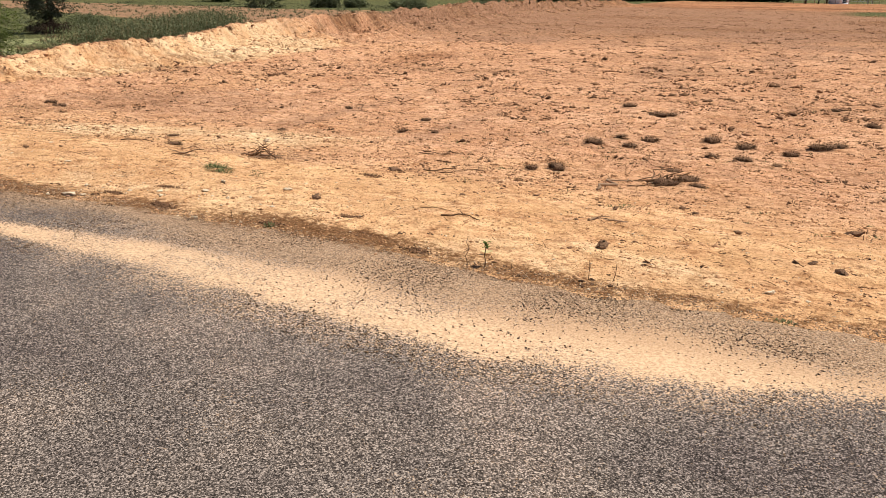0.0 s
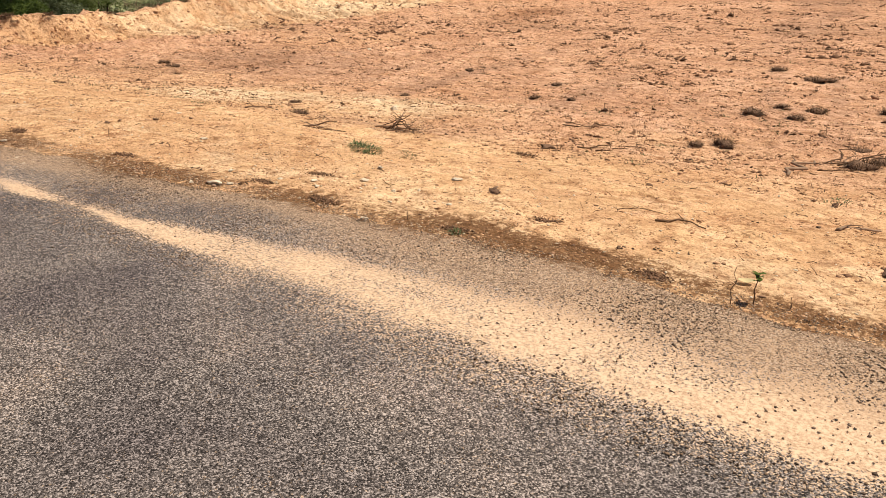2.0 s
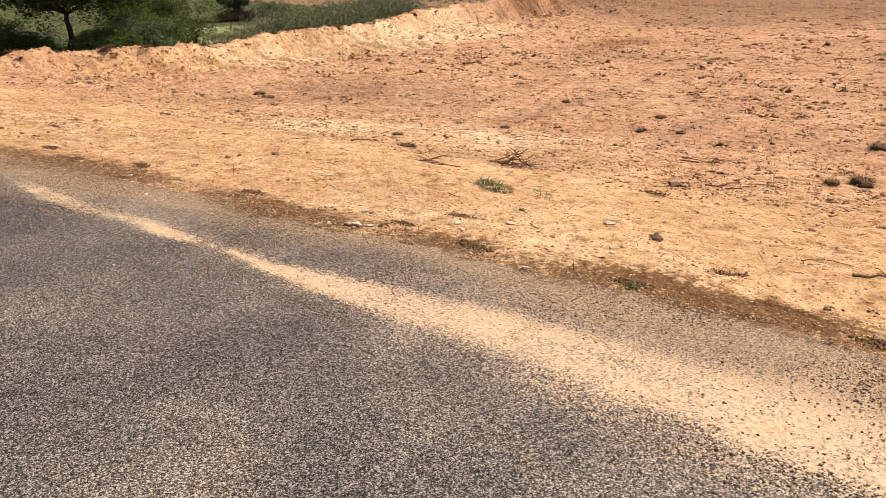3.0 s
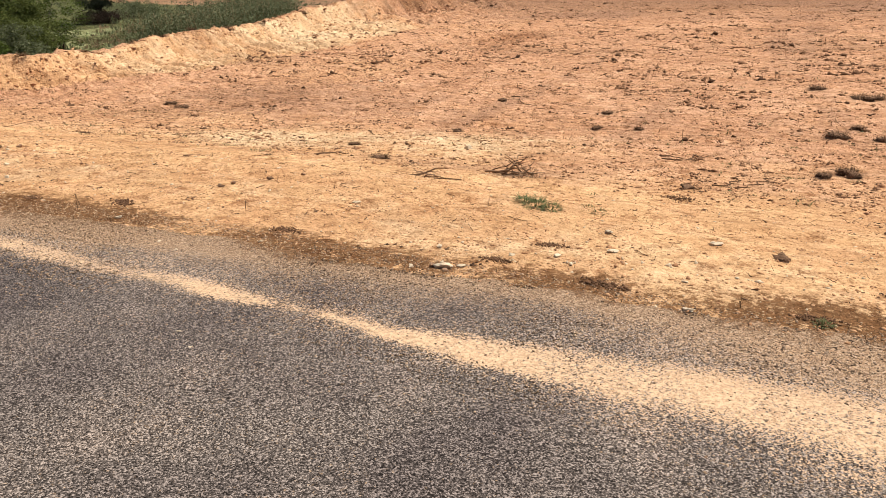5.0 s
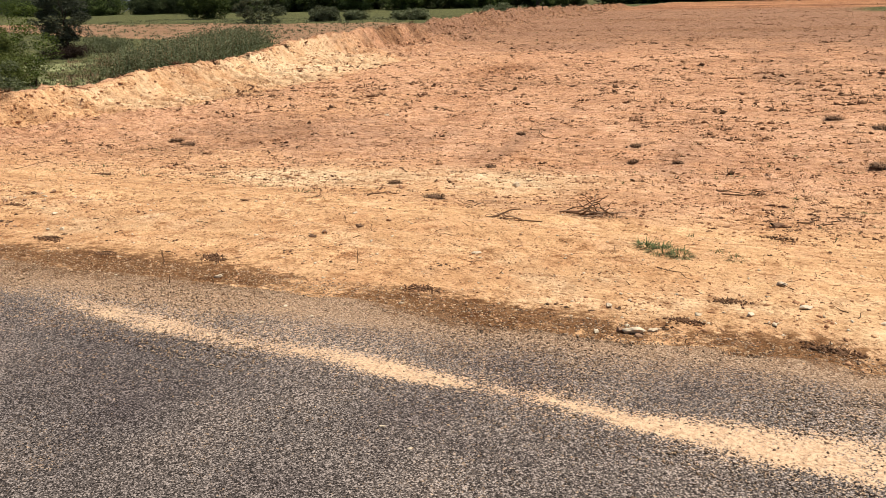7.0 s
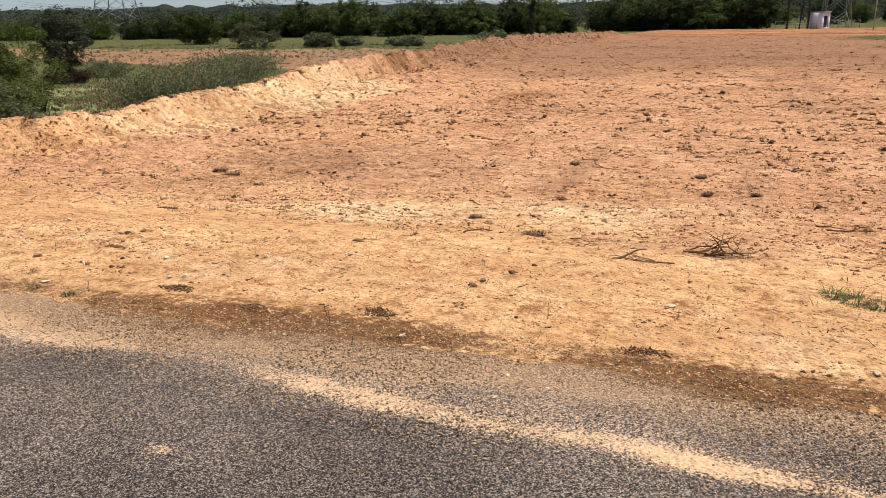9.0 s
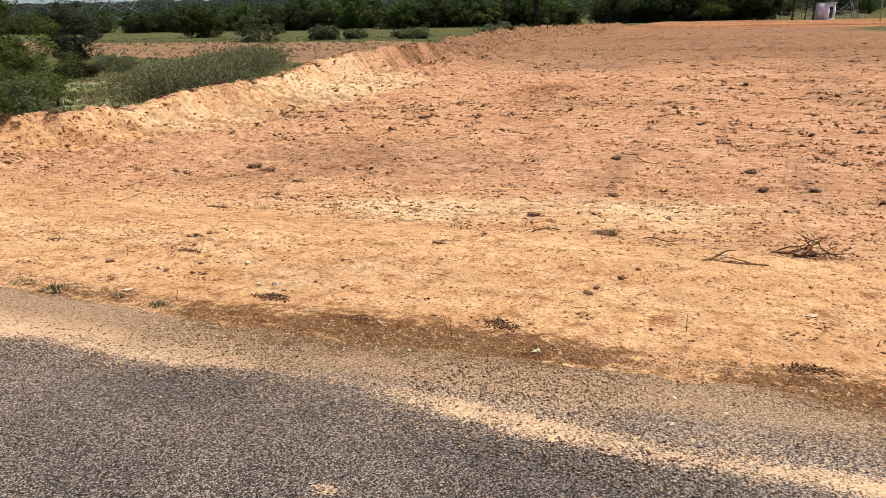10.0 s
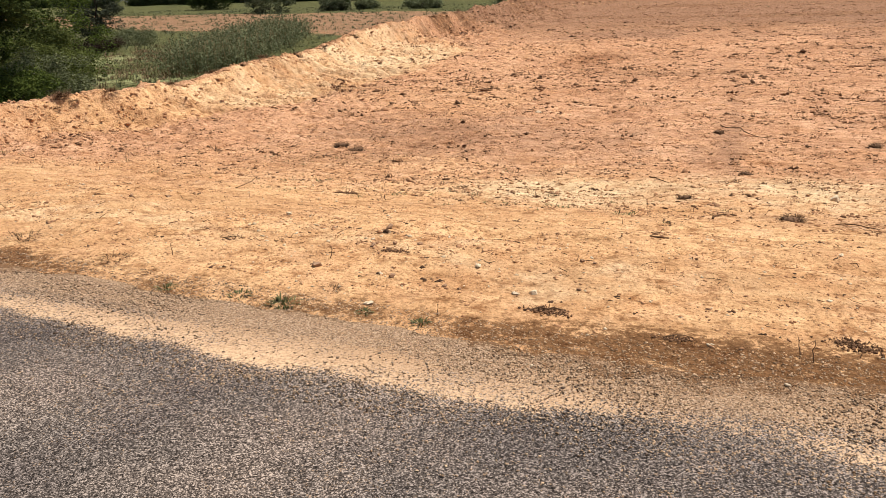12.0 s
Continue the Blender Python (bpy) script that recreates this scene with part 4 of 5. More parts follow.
BRANCHES = (
    (1.49, 1.09, 1.79, 1.15, 0.013), (1.18, 1.25, 1.47, 1.38, 0.0055), (-0.65, 4.83, -0.55, 5.62, 0.015), (-1.64, 6.4, -1.18, 6.44, 0.0175), (1.59, 5.03, 1.69, 6.27, 0.021),
    (1.69, 6.27, 1.86, 7.6, 0.0156), (1.75, 5.76, 2.23, 5.82, 0.011), (2.45, 1.72, 2.66, 2.13, 0.014), (-5.22, 1.93, -5.30, 2.5, 0.0085), (-4.07, 4.22, -3.7, 3.62, 0.009),
    (-5.07, 3.84, -4.87, 4.22, 0.0166), (-6.09, 6.54, -5.81, 6.24, 0.015), (-9.84, 3.13, -10.3, 4.13, 0.0067), (-5.71, 11.21, -4.8, 10.06, 0.016), (-4.87, 0.01, -4.75, 0.06, 0.006))
BRANCHES_TOO = (
    (-5.59, 0.09, -5.39, 0.17, 0.010), (-1.69, 6.66, -1.3, 6.52, 0.0154), (-1.3, 6.52, -1.11, 6.88, 0.019), (-0.53, 4.92, -0.26, 5.81, 0.0128), (-1.42, 1.19, -1.19, 1.02, 0.0046),
    (-0.47, 0.22, -0.37, 0.15, 0.008))


def build_branches():
    rng = np.random.default_rng(31)
    for k, (x0, y0, x1, y1, r) in enumerate(BRANCHES + BRANCHES_TOO):
        long = math.hypot(x1 - x0, y1 - y0)
        pale = k in (4, 7)
        r *= 0.8 if pale else 0.55
        mat = PEELED if pale else DRY
        root = new("fallen_branch")
        root.location = (x0, y0, at_ground(x0, y0))
        n = 8
        s = np.linspace(0, 1, n)
        px, py = x0 + (x1 - x0) * s, y0 + (y1 - y0) * s
        side = np.array([-(y1 - y0), x1 - x0]) / (long + 1e-6)
        bow = long * (0.10 * np.sin(np.pi * s) * rng.choice([-1, 1]) + 0.045 * rng.normal(0, 1, n))
        px, py = px + side[0] * bow, py + side[1] * bow
        pz = height(px, py) + r * 0.7 + 0.07 * long * np.sin(np.pi * s) * rng.uniform(0, 0.8)
        pts = np.stack([px, py, pz], -1) - np.array(root.location)
        stick = part("stick", mesh_from("stick", *tube(pts, r * np.linspace(1.1, 0.5, n) * rng.uniform(0.85, 1.2, n), 7), mat, True), root)
        for _ in range(rng.integers(1, 4)):
            i = rng.integers(2, n - 1)
            a = rng.uniform(0, 2 * np.pi)
            e = pts[i] + np.array([math.cos(a), math.sin(a), rng.uniform(0.0, 0.35)]) * long * rng.uniform(0.12, 0.3)
            part("twig", mesh_from("twig", *tube(wiggly(pts[i], e, 5, rng, 0.08), r * np.linspace(0.5, 0.2, 5), 5), mat, True), stick)
        tagged(root, "peeled pale fallen branch lying on bare earth" if pale else "thin dark fallen branch lying on bare earth", "branch", "fallen branches")


def build_brush_pile(seed, cx, cy, along, long, n, label, lift=0.35):
    rng = np.random.default_rng(seed)
    root = new("brush_pile")
    root.location = (cx, cy, at_ground(cx, cy))
    for k in range(n):
        a = along + rng.normal(0, 0.9) + (math.pi if rng.random() < 0.3 else 0)
        l = long * rng.uniform(0.35, 1.0)
        c = np.array([rng.normal(0, 0.22) * long, rng.normal(0, 0.12) * long])
        d = np.array([math.cos(a), math.sin(a)])
        p0, p1 = c - d * l / 2, c + d * l / 2
        s = np.linspace(0, 1, 7)[:, None]
        xy = p0 + (p1 - p0) * s + rng.normal(0, 0.07 * l, (7, 2)) * np.sin(np.pi * s)
        z = height(xy[:, 0] + cx, xy[:, 1] + cy) - root.location.z + 0.01 + rng.uniform(0.0, 1.5 * lift) * long * s[:, 0] * (k > 2) + 0.02 * rng.random()
        r = rng.uniform(0.004, 0.013)
        pts = np.concatenate([xy, z[:, None]], 1)
        branch = part("branch", mesh_from("branch", *tube(pts, r * np.linspace(1, 0.35, 7), 6), PEELED if k % 4 == 0 else DRY, True), root)
        for _ in range(2):
            i = rng.integers(2, 6)
            b = a + rng.choice([-1, 1]) * rng.uniform(0.4, 1.1)
            e = pts[i] + np.array([math.cos(b), math.sin(b), rng.uniform(0.0, 0.5)]) * l * rng.uniform(0.15, 0.35)
            part("twig", mesh_from("twig", *tube(wiggly(pts[i], e, 4, rng, 0.06), r * np.linspace(0.45, 0.15, 4), 5), DRY, True), branch)
    soup = Soup()
    for _ in range(2 * n):
        v, f = tuft_blades(rng, 14, 0.07, 0.07, 0.006, 1.4, 0.1, 0.5)
        x, y = rng.normal(0, 0.3 * long), rng.normal(0, 0.2 * long)
        soup.add(v + (x, y, at_ground(cx + x, cy + y) - root.location.z), f)
    litter = part("leaf_litter", soup.mesh("leaf_litter", STALK), root)
    litter["kind"] = "stuff"
    tagged(root, label, "brush pile")


TORN_TURF = (
    (-1.10, 0.29, 0.14, 0.1), (-0.43, 0.17, 0.17, -0.2), (-4.07, 0.21, 0.16, -0.3), (-2.55, 0.20, 0.15, 0.1), (-0.92, 0.70, 0.12, 0.2), (-0.82, 3.75, 0.17, 0.0), (-5.47, 0.13, 0.16, -0.1),
    (-4.81, 0.01, 0.10, 0.2), (1.80, 0.14, 0.14, -0.2), (0.60, 0.18, 0.13, 0.0), (0.95, 0.67, 0.13, 0.1), (-6.70, 0.80, 0.13, 0.2), (-8.70, 3.50, 0.20, 0.1))


def build_torn_turf():
    """Dark torn-up scraps of turf: crumbled soil with roots and flattened stalks."""
    for k, (x, y, size, turn) in enumerate(TORN_TURF):
        rng = np.random.default_rng(700 + k)
        root = new("torn_turf")
        root.location = (x, y, at_ground(x, y))
        n = 150
        px, py = x + rng.normal(0, 0.38 * size, n), y + rng.normal(0, 0.16 * size, n)
        px, py = px - turn * (py - y), py + turn * (px - x)
        lumps = scatter_stones("soil", px, py, size * rng.uniform(0.02, 0.085, n), SOIL_LUMP, rng, 0.8, 0.25)
        lumps.transform(Matrix.Translation(-root.location))
        part("soil", lumps, root)["kind"] = "stuff"
        v, f = tuft_blades(rng, 240, 0.75 * size, 0.40 * size, 0.0035, 2.0, 0.15, 0.4)
        part("roots", Soup().add(v * (1.3, 0.7, 1.0), f).mesh("roots", DRY), root, "dark dry roots and stalks")
        tagged(root, "dark torn scrap of turf with dry roots on sandy ground", "torn turf", "torn turf on the verge")


# ---------------------------------------------------------------- green tufts, weeds, seedlings
def build_tuft(name, x, y, size, tall, n, mat, label, seed, width=0.007, lean=0.8, group="", rise=0.7):
    rng = np.random.default_rng(seed)
    root = new(name)
    root.location = (x, y, at_ground(x, y))
    part("foliage", Soup().add(*tuft_blades(rng, n, size / 2, tall, width, lean, 0.3, rise)).mesh("foliage", mat), root)
    part("dead_foliage", Soup().add(*tuft_blades(rng, n // 2, size / 2, tall * 0.7, width * 0.7, lean * 1.4, 0.35, rise)).mesh("dead_foliage", STRAW), root, "dry straw-coloured blades")
    tagged(root, label, "grass tuft", group)


GREENS = ((-1.64, 2.00, 0.14, 0.09), (-1.52, 1.95, 0.20, 0.09), (-1.38, 1.90, 0.15, 0.08), (-1.16, 2.08, 0.12, 0.05), (-1.03, 1.97, 0.12, 0.06), (-0.67, 1.91, 0.11, 0.04))
VERGE_WEEDS = ((-7.12, -0.25, 0.15, 0.06), (-6.81, -0.28, 0.18, 0.09), (-6.01, -0.26, 0.09, 0.06), (4.02, -0.01, 0.15, 0.05), (-6.35, -0.22, 0.09, 0.05), (-7.6, -0.3, 0.10, 0.06), (0.62, 0.13, 0.07, 0.07))
VERGE_DRY = ((-6.7, 0.02, 0.12, 0.05), (-8.3, 0.0, 0.16, 0.08), (-9.3, 0.15, 0.24, 0.10), (-7.9, 0.7, 0.12, 0.05))


def build_greens():
    for k, (x, y, s, h) in enumerate(GREENS):
        build_tuft("grass_tuft", x, y, s * 1.3, h * 1.5, 170 if k < 3 else 60, GRASS_LEAF if k < 3 else OLIVE, "fresh green grass tuft on sandy slope", 200 + k, 0.005, 1.3, "green tufts on the slope", 0.5)
    for k, (x, y, s, h) in enumerate(VERGE_WEEDS):
        build_tuft("weed_tuft", x, y, s * 1.2, h, 90, OLIVE, "low green weed beside the road edge", 230 + k, 0.009, 1.1, "weeds along the road edge")
    for k, (x, y, s, h) in enumerate(VERGE_DRY):
        build_tuft("dry_tuft", x, y, s * 1.4, h * 1.3, 170, DRY, "flattened dark dry tuft at the road edge", 260 + k, 0.005, 1.6, "dry tufts along the road edge", 0.35)


STEMS = ((2.23, 0.01, 0.20), (2.95, 0.15, 0.12), (3.08, 0.19, 0.085), (-4.24, -0.04, 0.105), (-3.71, -0.19, 0.06), (-3.14, 0.48, 0.10), (-5.97, -0.13, 0.06), (-4.29, 0.02, 0.09), (-3.94, -0.31, 0.05), (2.48, 0.11, 0.06), (-7.0, 0.5, 0.07), (-8.0, 0.2, 0.08), (0.25, 0.17, 0.06))


def build_stems():
    rng = np.random.default_rng(77)
    for x, y, h in STEMS:
        root = new("dead_weed")
        root.location = (x, y, at_ground(x, y))
        top = np.array([rng.normal(0, 0.12) * h, rng.normal(0, 0.12) * h, h])
        pts = wiggly((0, 0, -0.01), top, 6, rng, 0.03)
        stalk = part("stalk", mesh_from("stalk", *tube(pts, np.linspace(0.0028, 0.0014, 6), 5), DRY, True), root)
        for _ in range(2):
            i = rng.integers(2, 6)
            e = pts[i] + rng.normal(0, 0.16, 3) * h + (0, 0, 0.1 * h)
            part("side_shoot", mesh_from("side_shoot", *tube([pts[i], (pts[i] + e) / 2, e], [0.0016, 0.0013, 0.0008], 4), DRY, True), stalk)
        tagged(root, "thin dead weed standing in sandy ground", "dead weed", "dead weeds on the verge")
    # the leafy seedling beside the tallest stem
    x, y, h = 2.32, 0.07, 0.155
    root = new("seedling")
    root.location = (x, y, at_ground(x, y))
    stalk = part("stalk", mesh_from("stalk", *tube(wiggly((0, 0, -0.01), (0.006, 0, h), 5, rng, 0.02), np.linspace(0.004, 0.002, 5), 6), DRY, True), root)
    for k in range(12):
        a = k * 2.4
        base = np.array([[0.006, 0, h - 0.012 * (k % 4)]])
        way = np.array([[math.cos(a), math.sin(a), 0.5]])
        part("leaf", mesh_from("leaf", *blades(base, way, 0.038, 0.022, 0.25), TREE_LEAF), stalk)
    tagged(root, "small leafy green seedling on a bare stalk", "seedling")
    x, y = 2.23, 0.30
    u, w = np.meshgrid(np.linspace(-1, 1, 9), np.linspace(-1, 1, 5), indexing="ij")
    wide = np.sqrt(np.clip(1 - u**2, 0.01, 1))
    v = np.stack([0.040 * u, 0.026 * w * wide, 0.012 + 0.014 * u**2 + 0.010 * w**2 * wide], -1).reshape(-1, 3)
    leaf = tagged(new("dry_leaf", mesh_from("dry_leaf", v, grid_faces(9, 5), YELLOW_LEAF, True)), "curled pale yellow dry leaf on sandy ground", "leaf")
    leaf.matrix_basis = pose(x, y, at_ground(x, y), 0, 0, 25)


# ---------------------------------------------------------------- what nobody could count
def spread(rng, n, near, far, x_span, power=1.0):
    """Places on the field, thinning out with distance: y from near to far."""
    u = rng.uniform(0, 1, n) ** power
    y = near * (far / near) ** u
    lo, hi = x_span
    w = 6 + 0.62 * (y + 4)
    x = rng.uniform(-1, 1, n) * w - 3.0 - 0.32 * y
    keep = (x > np.maximum(lo, bank_x(y) + 1.3)) & (x < hi)
    return x[keep], y[keep]


def build_litter():
    rng = np.random.default_rng(12)
    # crumbs of earth and dark clods on the field
    x, y = spread(rng, 70000, 3.6, 90.0, (-40, 40))
    patch = fbm(x, y, 2.2, 3, 81)
    keep = rng.uniform(-0.9, 0.9, len(x)) < patch + 0.1
    x, y = x[keep], y[keep]
    size = np.minimum(np.exp(rng.normal(math.log(0.016), 0.55, len(x))), 0.034) * (0.8 + 0.02 * y)
    dark = rng.random(len(x)) < 0.22
    tagged(new("earth_crumbs", scatter_stones("earth_crumbs", x[~dark], y[~dark], size[~dark], CLOD, rng)), "loose crumbs of orange earth over the field", "crumbs", kind="stuff")
    tagged(new("dark_crumbs", scatter_stones("dark_crumbs", x[dark], y[dark], size[dark], SOIL_LUMP, rng, 0.45)), "dark dry crumbs and droppings over the field", "crumbs", kind="stuff")
    # pebbles on the verge
    n = 60000
    x, y = rng.uniform(-12, 7, n), np.abs(rng.normal(0, 1.0, n)) * 2.2 - 0.1
    keep = rng.uniform(-1, 1, n) < fbm(x, y, 1.0, 3, 82) + 0.15
    x, y = x[keep], y[keep]
    size = np.minimum(np.exp(rng.normal(math.log(0.0050), 0.6, len(x))), 0.015)
    stony = np.exp(-(((x + 0.4) / 1.1) ** 2 + ((y - 0.6) / 0.5) ** 2)) + np.exp(-(((x + 7.0) / 1.8) ** 2 + ((y - 1.2) / 0.7) ** 2))
    size = size * (1 + 0.5 * stony)
    tint = rng.random(len(x))
    tagged(new("verge_pebbles", scatter_stones("verge_pebbles", x[tint < 0.12], y[tint < 0.12], size[tint < 0.12], STONE, rng)), "small pale pebbles on the verge", "pebbles", kind="stuff")
    tagged(new("verge_crumbs", scatter_stones("verge_crumbs", x[tint >= 0.3], y[tint >= 0.3], size[tint >= 0.3], CLOD, rng)), "small lumps of orange earth on the verge", "crumbs", kind="stuff")
    pick = (tint >= 0.12) & (tint < 0.3)
    tagged(new("verge_grit", scatter_stones("verge_grit", x[pick], y[pick], size[pick] * 0.6, BROWN_SOIL, rng, 0.6)), "dark grit on the verge", "grit", kind="stuff")
    # crumbled clods on the verge, each of several lumps
    n = 4200
    x, y = rng.uniform(-11.5, 6, n), 0.1 + 5.2 * rng.random(n) ** 1.2
    keep = rng.uniform(-0.7, 0.8, n) < fbm(x, y, 0.9, 3, 88) + 0.3 * fbm(x, y, 3.0, 2, 89) + 0.15 * smooth(-1.0, 1.0, x)
    x, y = x[keep], y[keep]
    size = np.minimum(np.exp(rng.normal(math.log(0.015), 0.5, len(x))), 0.045)
    dusky = rng.random(len(x)) < 0.4
    for group, name, mat, label in ((dusky, "dusky_clods", DARK_CLOD, "crumbled dark brown clods on the verge"), (~dusky, "verge_clods", BROWN_SOIL, "crumbled brown clods on the verge")):
        cx, cy, cs = (np.repeat(q[group], 5) for q in (x, y, size))
        cx, cy = cx + rng.normal(0, 1.3, len(cx)) * cs, cy + rng.normal(0, 0.8, len(cy)) * cs
        tagged(new(name, scatter_stones(name, cx, cy, cs * rng.uniform(0.15, 0.6, len(cs)), mat, rng, 0.5, 0.40)), label, "clods", kind="stuff")
    # loose road chips on the sand and the fringe
    n = 110000
    x, y = rng.uniform(-9.5, 5.5, n), rng.uniform(-1.45, 0.15, n)
    rel = y - edge_y(x)
    want = 0.10 + 0.30 * np.exp(-(((rel + 0.2) / 0.25) ** 2)) + 0.42 * smooth(0.85, 0.35, sand_on_road(x, y)) * (y > np.interp(x, LOW_X, LOW_Y) - 0.2)
    keep = (rng.random(n) < want) & (rel < 0.25)
    x, y = x[keep], y[keep]
    dusty = rng.random(len(x)) < 0.30 + 0.45 * smooth(-1.8, -3.6, x) * (1 - smooth(-6.6, -7.8, x)) + 0.25 * smooth(-0.35, -0.05, y - edge_y(x))
    for group, name, mat, label in ((~dusty, "loose_chips", CHIPS, "loose dark road chips scattered over sand"), (dusty, "dusty_chips", DUSTY, "loose sandy brown grit along the road edge")):
        tagged(new(name, scatter_stones(name, x[group], y[group], rng.uniform(0.0028, 0.0085, group.sum()), mat, rng, 0.6, 0.35)), label, "gravel", kind="stuff")
    # low clumps of torn-up weeds and soil, each of several lumps
    x, y = spread(rng, 66000, 4.0, 125.0, (-45, 45), 0.82)
    keep = rng.uniform(-0.5, 0.7, len(x)) < 0.55 * fbm(x, y, 3.2, 2, 85) + 0.05 + 0.35 * fbm(x, 1.3 * y, 0.55, 2, 86) - 0.42 * (1 - smooth(4.5, 8.5, y + 1.5 * lump(x, y, 2.0, 87)))
    x, y = x[keep], y[keep]
    z = height(x, y)
    size = np.minimum(np.exp(rng.normal(math.log(0.029), 0.60, len(x))), 0.12) * (0.7 + 0.8 * smooth(7, 17, y) + 0.004 * y)
    soft = rng.random(len(x)) < 0.62
    for pick, name, mat, label in ((soft, "soil_lumps", BROWN_SOIL, "brown broken lumps of soil over the field"), (~soft, "torn_weeds", SOIL_LUMP, "low dark lumps of torn-up weeds and soil")):
        cx, cy, cs = (np.repeat(q[pick], 4) for q in (x, y, size))
        cx, cy = cx + rng.normal(0, 1.0, len(cx)) * cs, cy + rng.normal(0, 0.7, len(cy)) * cs
        tagged(new(name, scatter_stones(name, cx, cy, cs * rng.uniform(0.2, 0.75, len(cs)), mat, rng, 0.58, 0.40)), label, "lumps", kind="stuff")
    soup = Soup()
    for k in np.nonzero(~soft)[0]:
        v, f = tuft_blades(rng, 12, size[k] * 2.2, size[k] * 1.6, size[k] * 0.12, 1.8, 0.12, 0.45)
        soup.add(v + (x[k], y[k], z[k] + 0.01), f)
    tagged(new("torn_stalks", soup.mesh("torn_stalks", BROWN_STALK)), "dark dry stalks sticking out of torn weeds", "stalks", kind="stuff")
    # dry grass stubs and straw bits
    x, y = spread(rng, 11000, 3.2, 100.0, (-40, 40))
    keep = rng.uniform(-0.7, 0.7, len(x)) < fbm(x, y, 3.0, 3, 83) + 0.10 - 0.4 * (1 - smooth(4.0, 8.0, y))
    x, y = x[keep], y[keep]
    z = height(x, y)
    soup, soup2 = Soup(), Soup()
    for k in range(len(x)):
        s = rng.uniform(0.022, 0.085) * (1 + 0.02 * y[k])
        v, f = tuft_blades(rng, 16, s * 1.7, s * 0.9, s * 0.12, 1.6, 0.1, 0.4)
        (soup if rng.random() < 0.66 else soup2).add(v + (x[k], y[k], z[k]), f)
    tagged(new("dry_stubble", soup.mesh("dry_stubble", BROWN_STALK)), "small dark dry grass stubs over the field", "stubble", kind="stuff")
    tagged(new("green_stubble", soup2.mesh("green_stubble", OLIVE)), "small drab olive weeds over the field", "weeds", kind="stuff")
    n = 11000
    x = rng.uniform(-10, 6.5, n)
    y = edge_y(x) + rng.uniform(-0.10, 0.5, n) ** 1.0
    keep = rng.uniform(-0.2, 0.9, n) < 0.35 + 0.5 * lump(x, 0 * x, 1.3, 55) + 0.5 * fbm(x, y, 0.4, 2, 84) - 0.6 * np.maximum(y - edge_y(x) - 0.22, 0) / 0.2
    x, y = x[keep], y[keep]
    z = surface(x, y)
    soup = Soup()
    for k in range(len(x)):
        s = rng.uniform(0.010, 0.034)
        v, f = tuft_blades(rng, 6, s, s * 1.2, s * 0.14, 1.6, 0.1, 0.35)
        soup.add(v + (x[k], y[k], z[k] + 0.003), f)
    tagged(new("edge_debris", soup.mesh("edge_debris", DRY)), "dark dry plant debris along the road edge", "debris", kind="stuff")
    x, y = spread(rng, 1100, 0.6, 40.0, (-30, 30))
    x = np.where(y < 4, rng.uniform(-11, 6, len(x)), x)
    z = height(x, y)
    soup = Soup()
    for k in range(len(x)):
        a, l = rng.uniform(0, 2 * np.pi), rng.uniform(0.02, 0.09) * (1 + 0.04 * y[k])
        p0 = np.array([x[k], y[k], z[k] + 0.004])
        p1 = p0 + (l * math.cos(a), l * math.sin(a), rng.uniform(0, 0.03))
        soup.add(*tube(wiggly(p0, p1, 4, rng, 0.06), np.linspace(1, 0.5, 4) * rng.uniform(0.0012, 0.0032), 4))
    tagged(new("twig_litter", soup.mesh("twig_litter", DRY)), "short dry twigs littering the ground", "twigs", kind="stuff")


build_stones()
build_dry_clumps()
build_branches()
build_brush_pile(41, -3.25, 3.2, 0.45, 0.62, 5, "loose heap of dead branches on the sandy slope", 0.10)
build_brush_pile(42, -2.5, 3.85, 0.6, 0.44, 14, "tangled heap of dry brushwood on the sandy slope")
build_brush_pile(43, 2.1, 6.3, 0.9, 0.7, 7, "dry brushwood caught among dark clumps")
build_torn_turf()
build_greens()
build_stems()
build_litter()


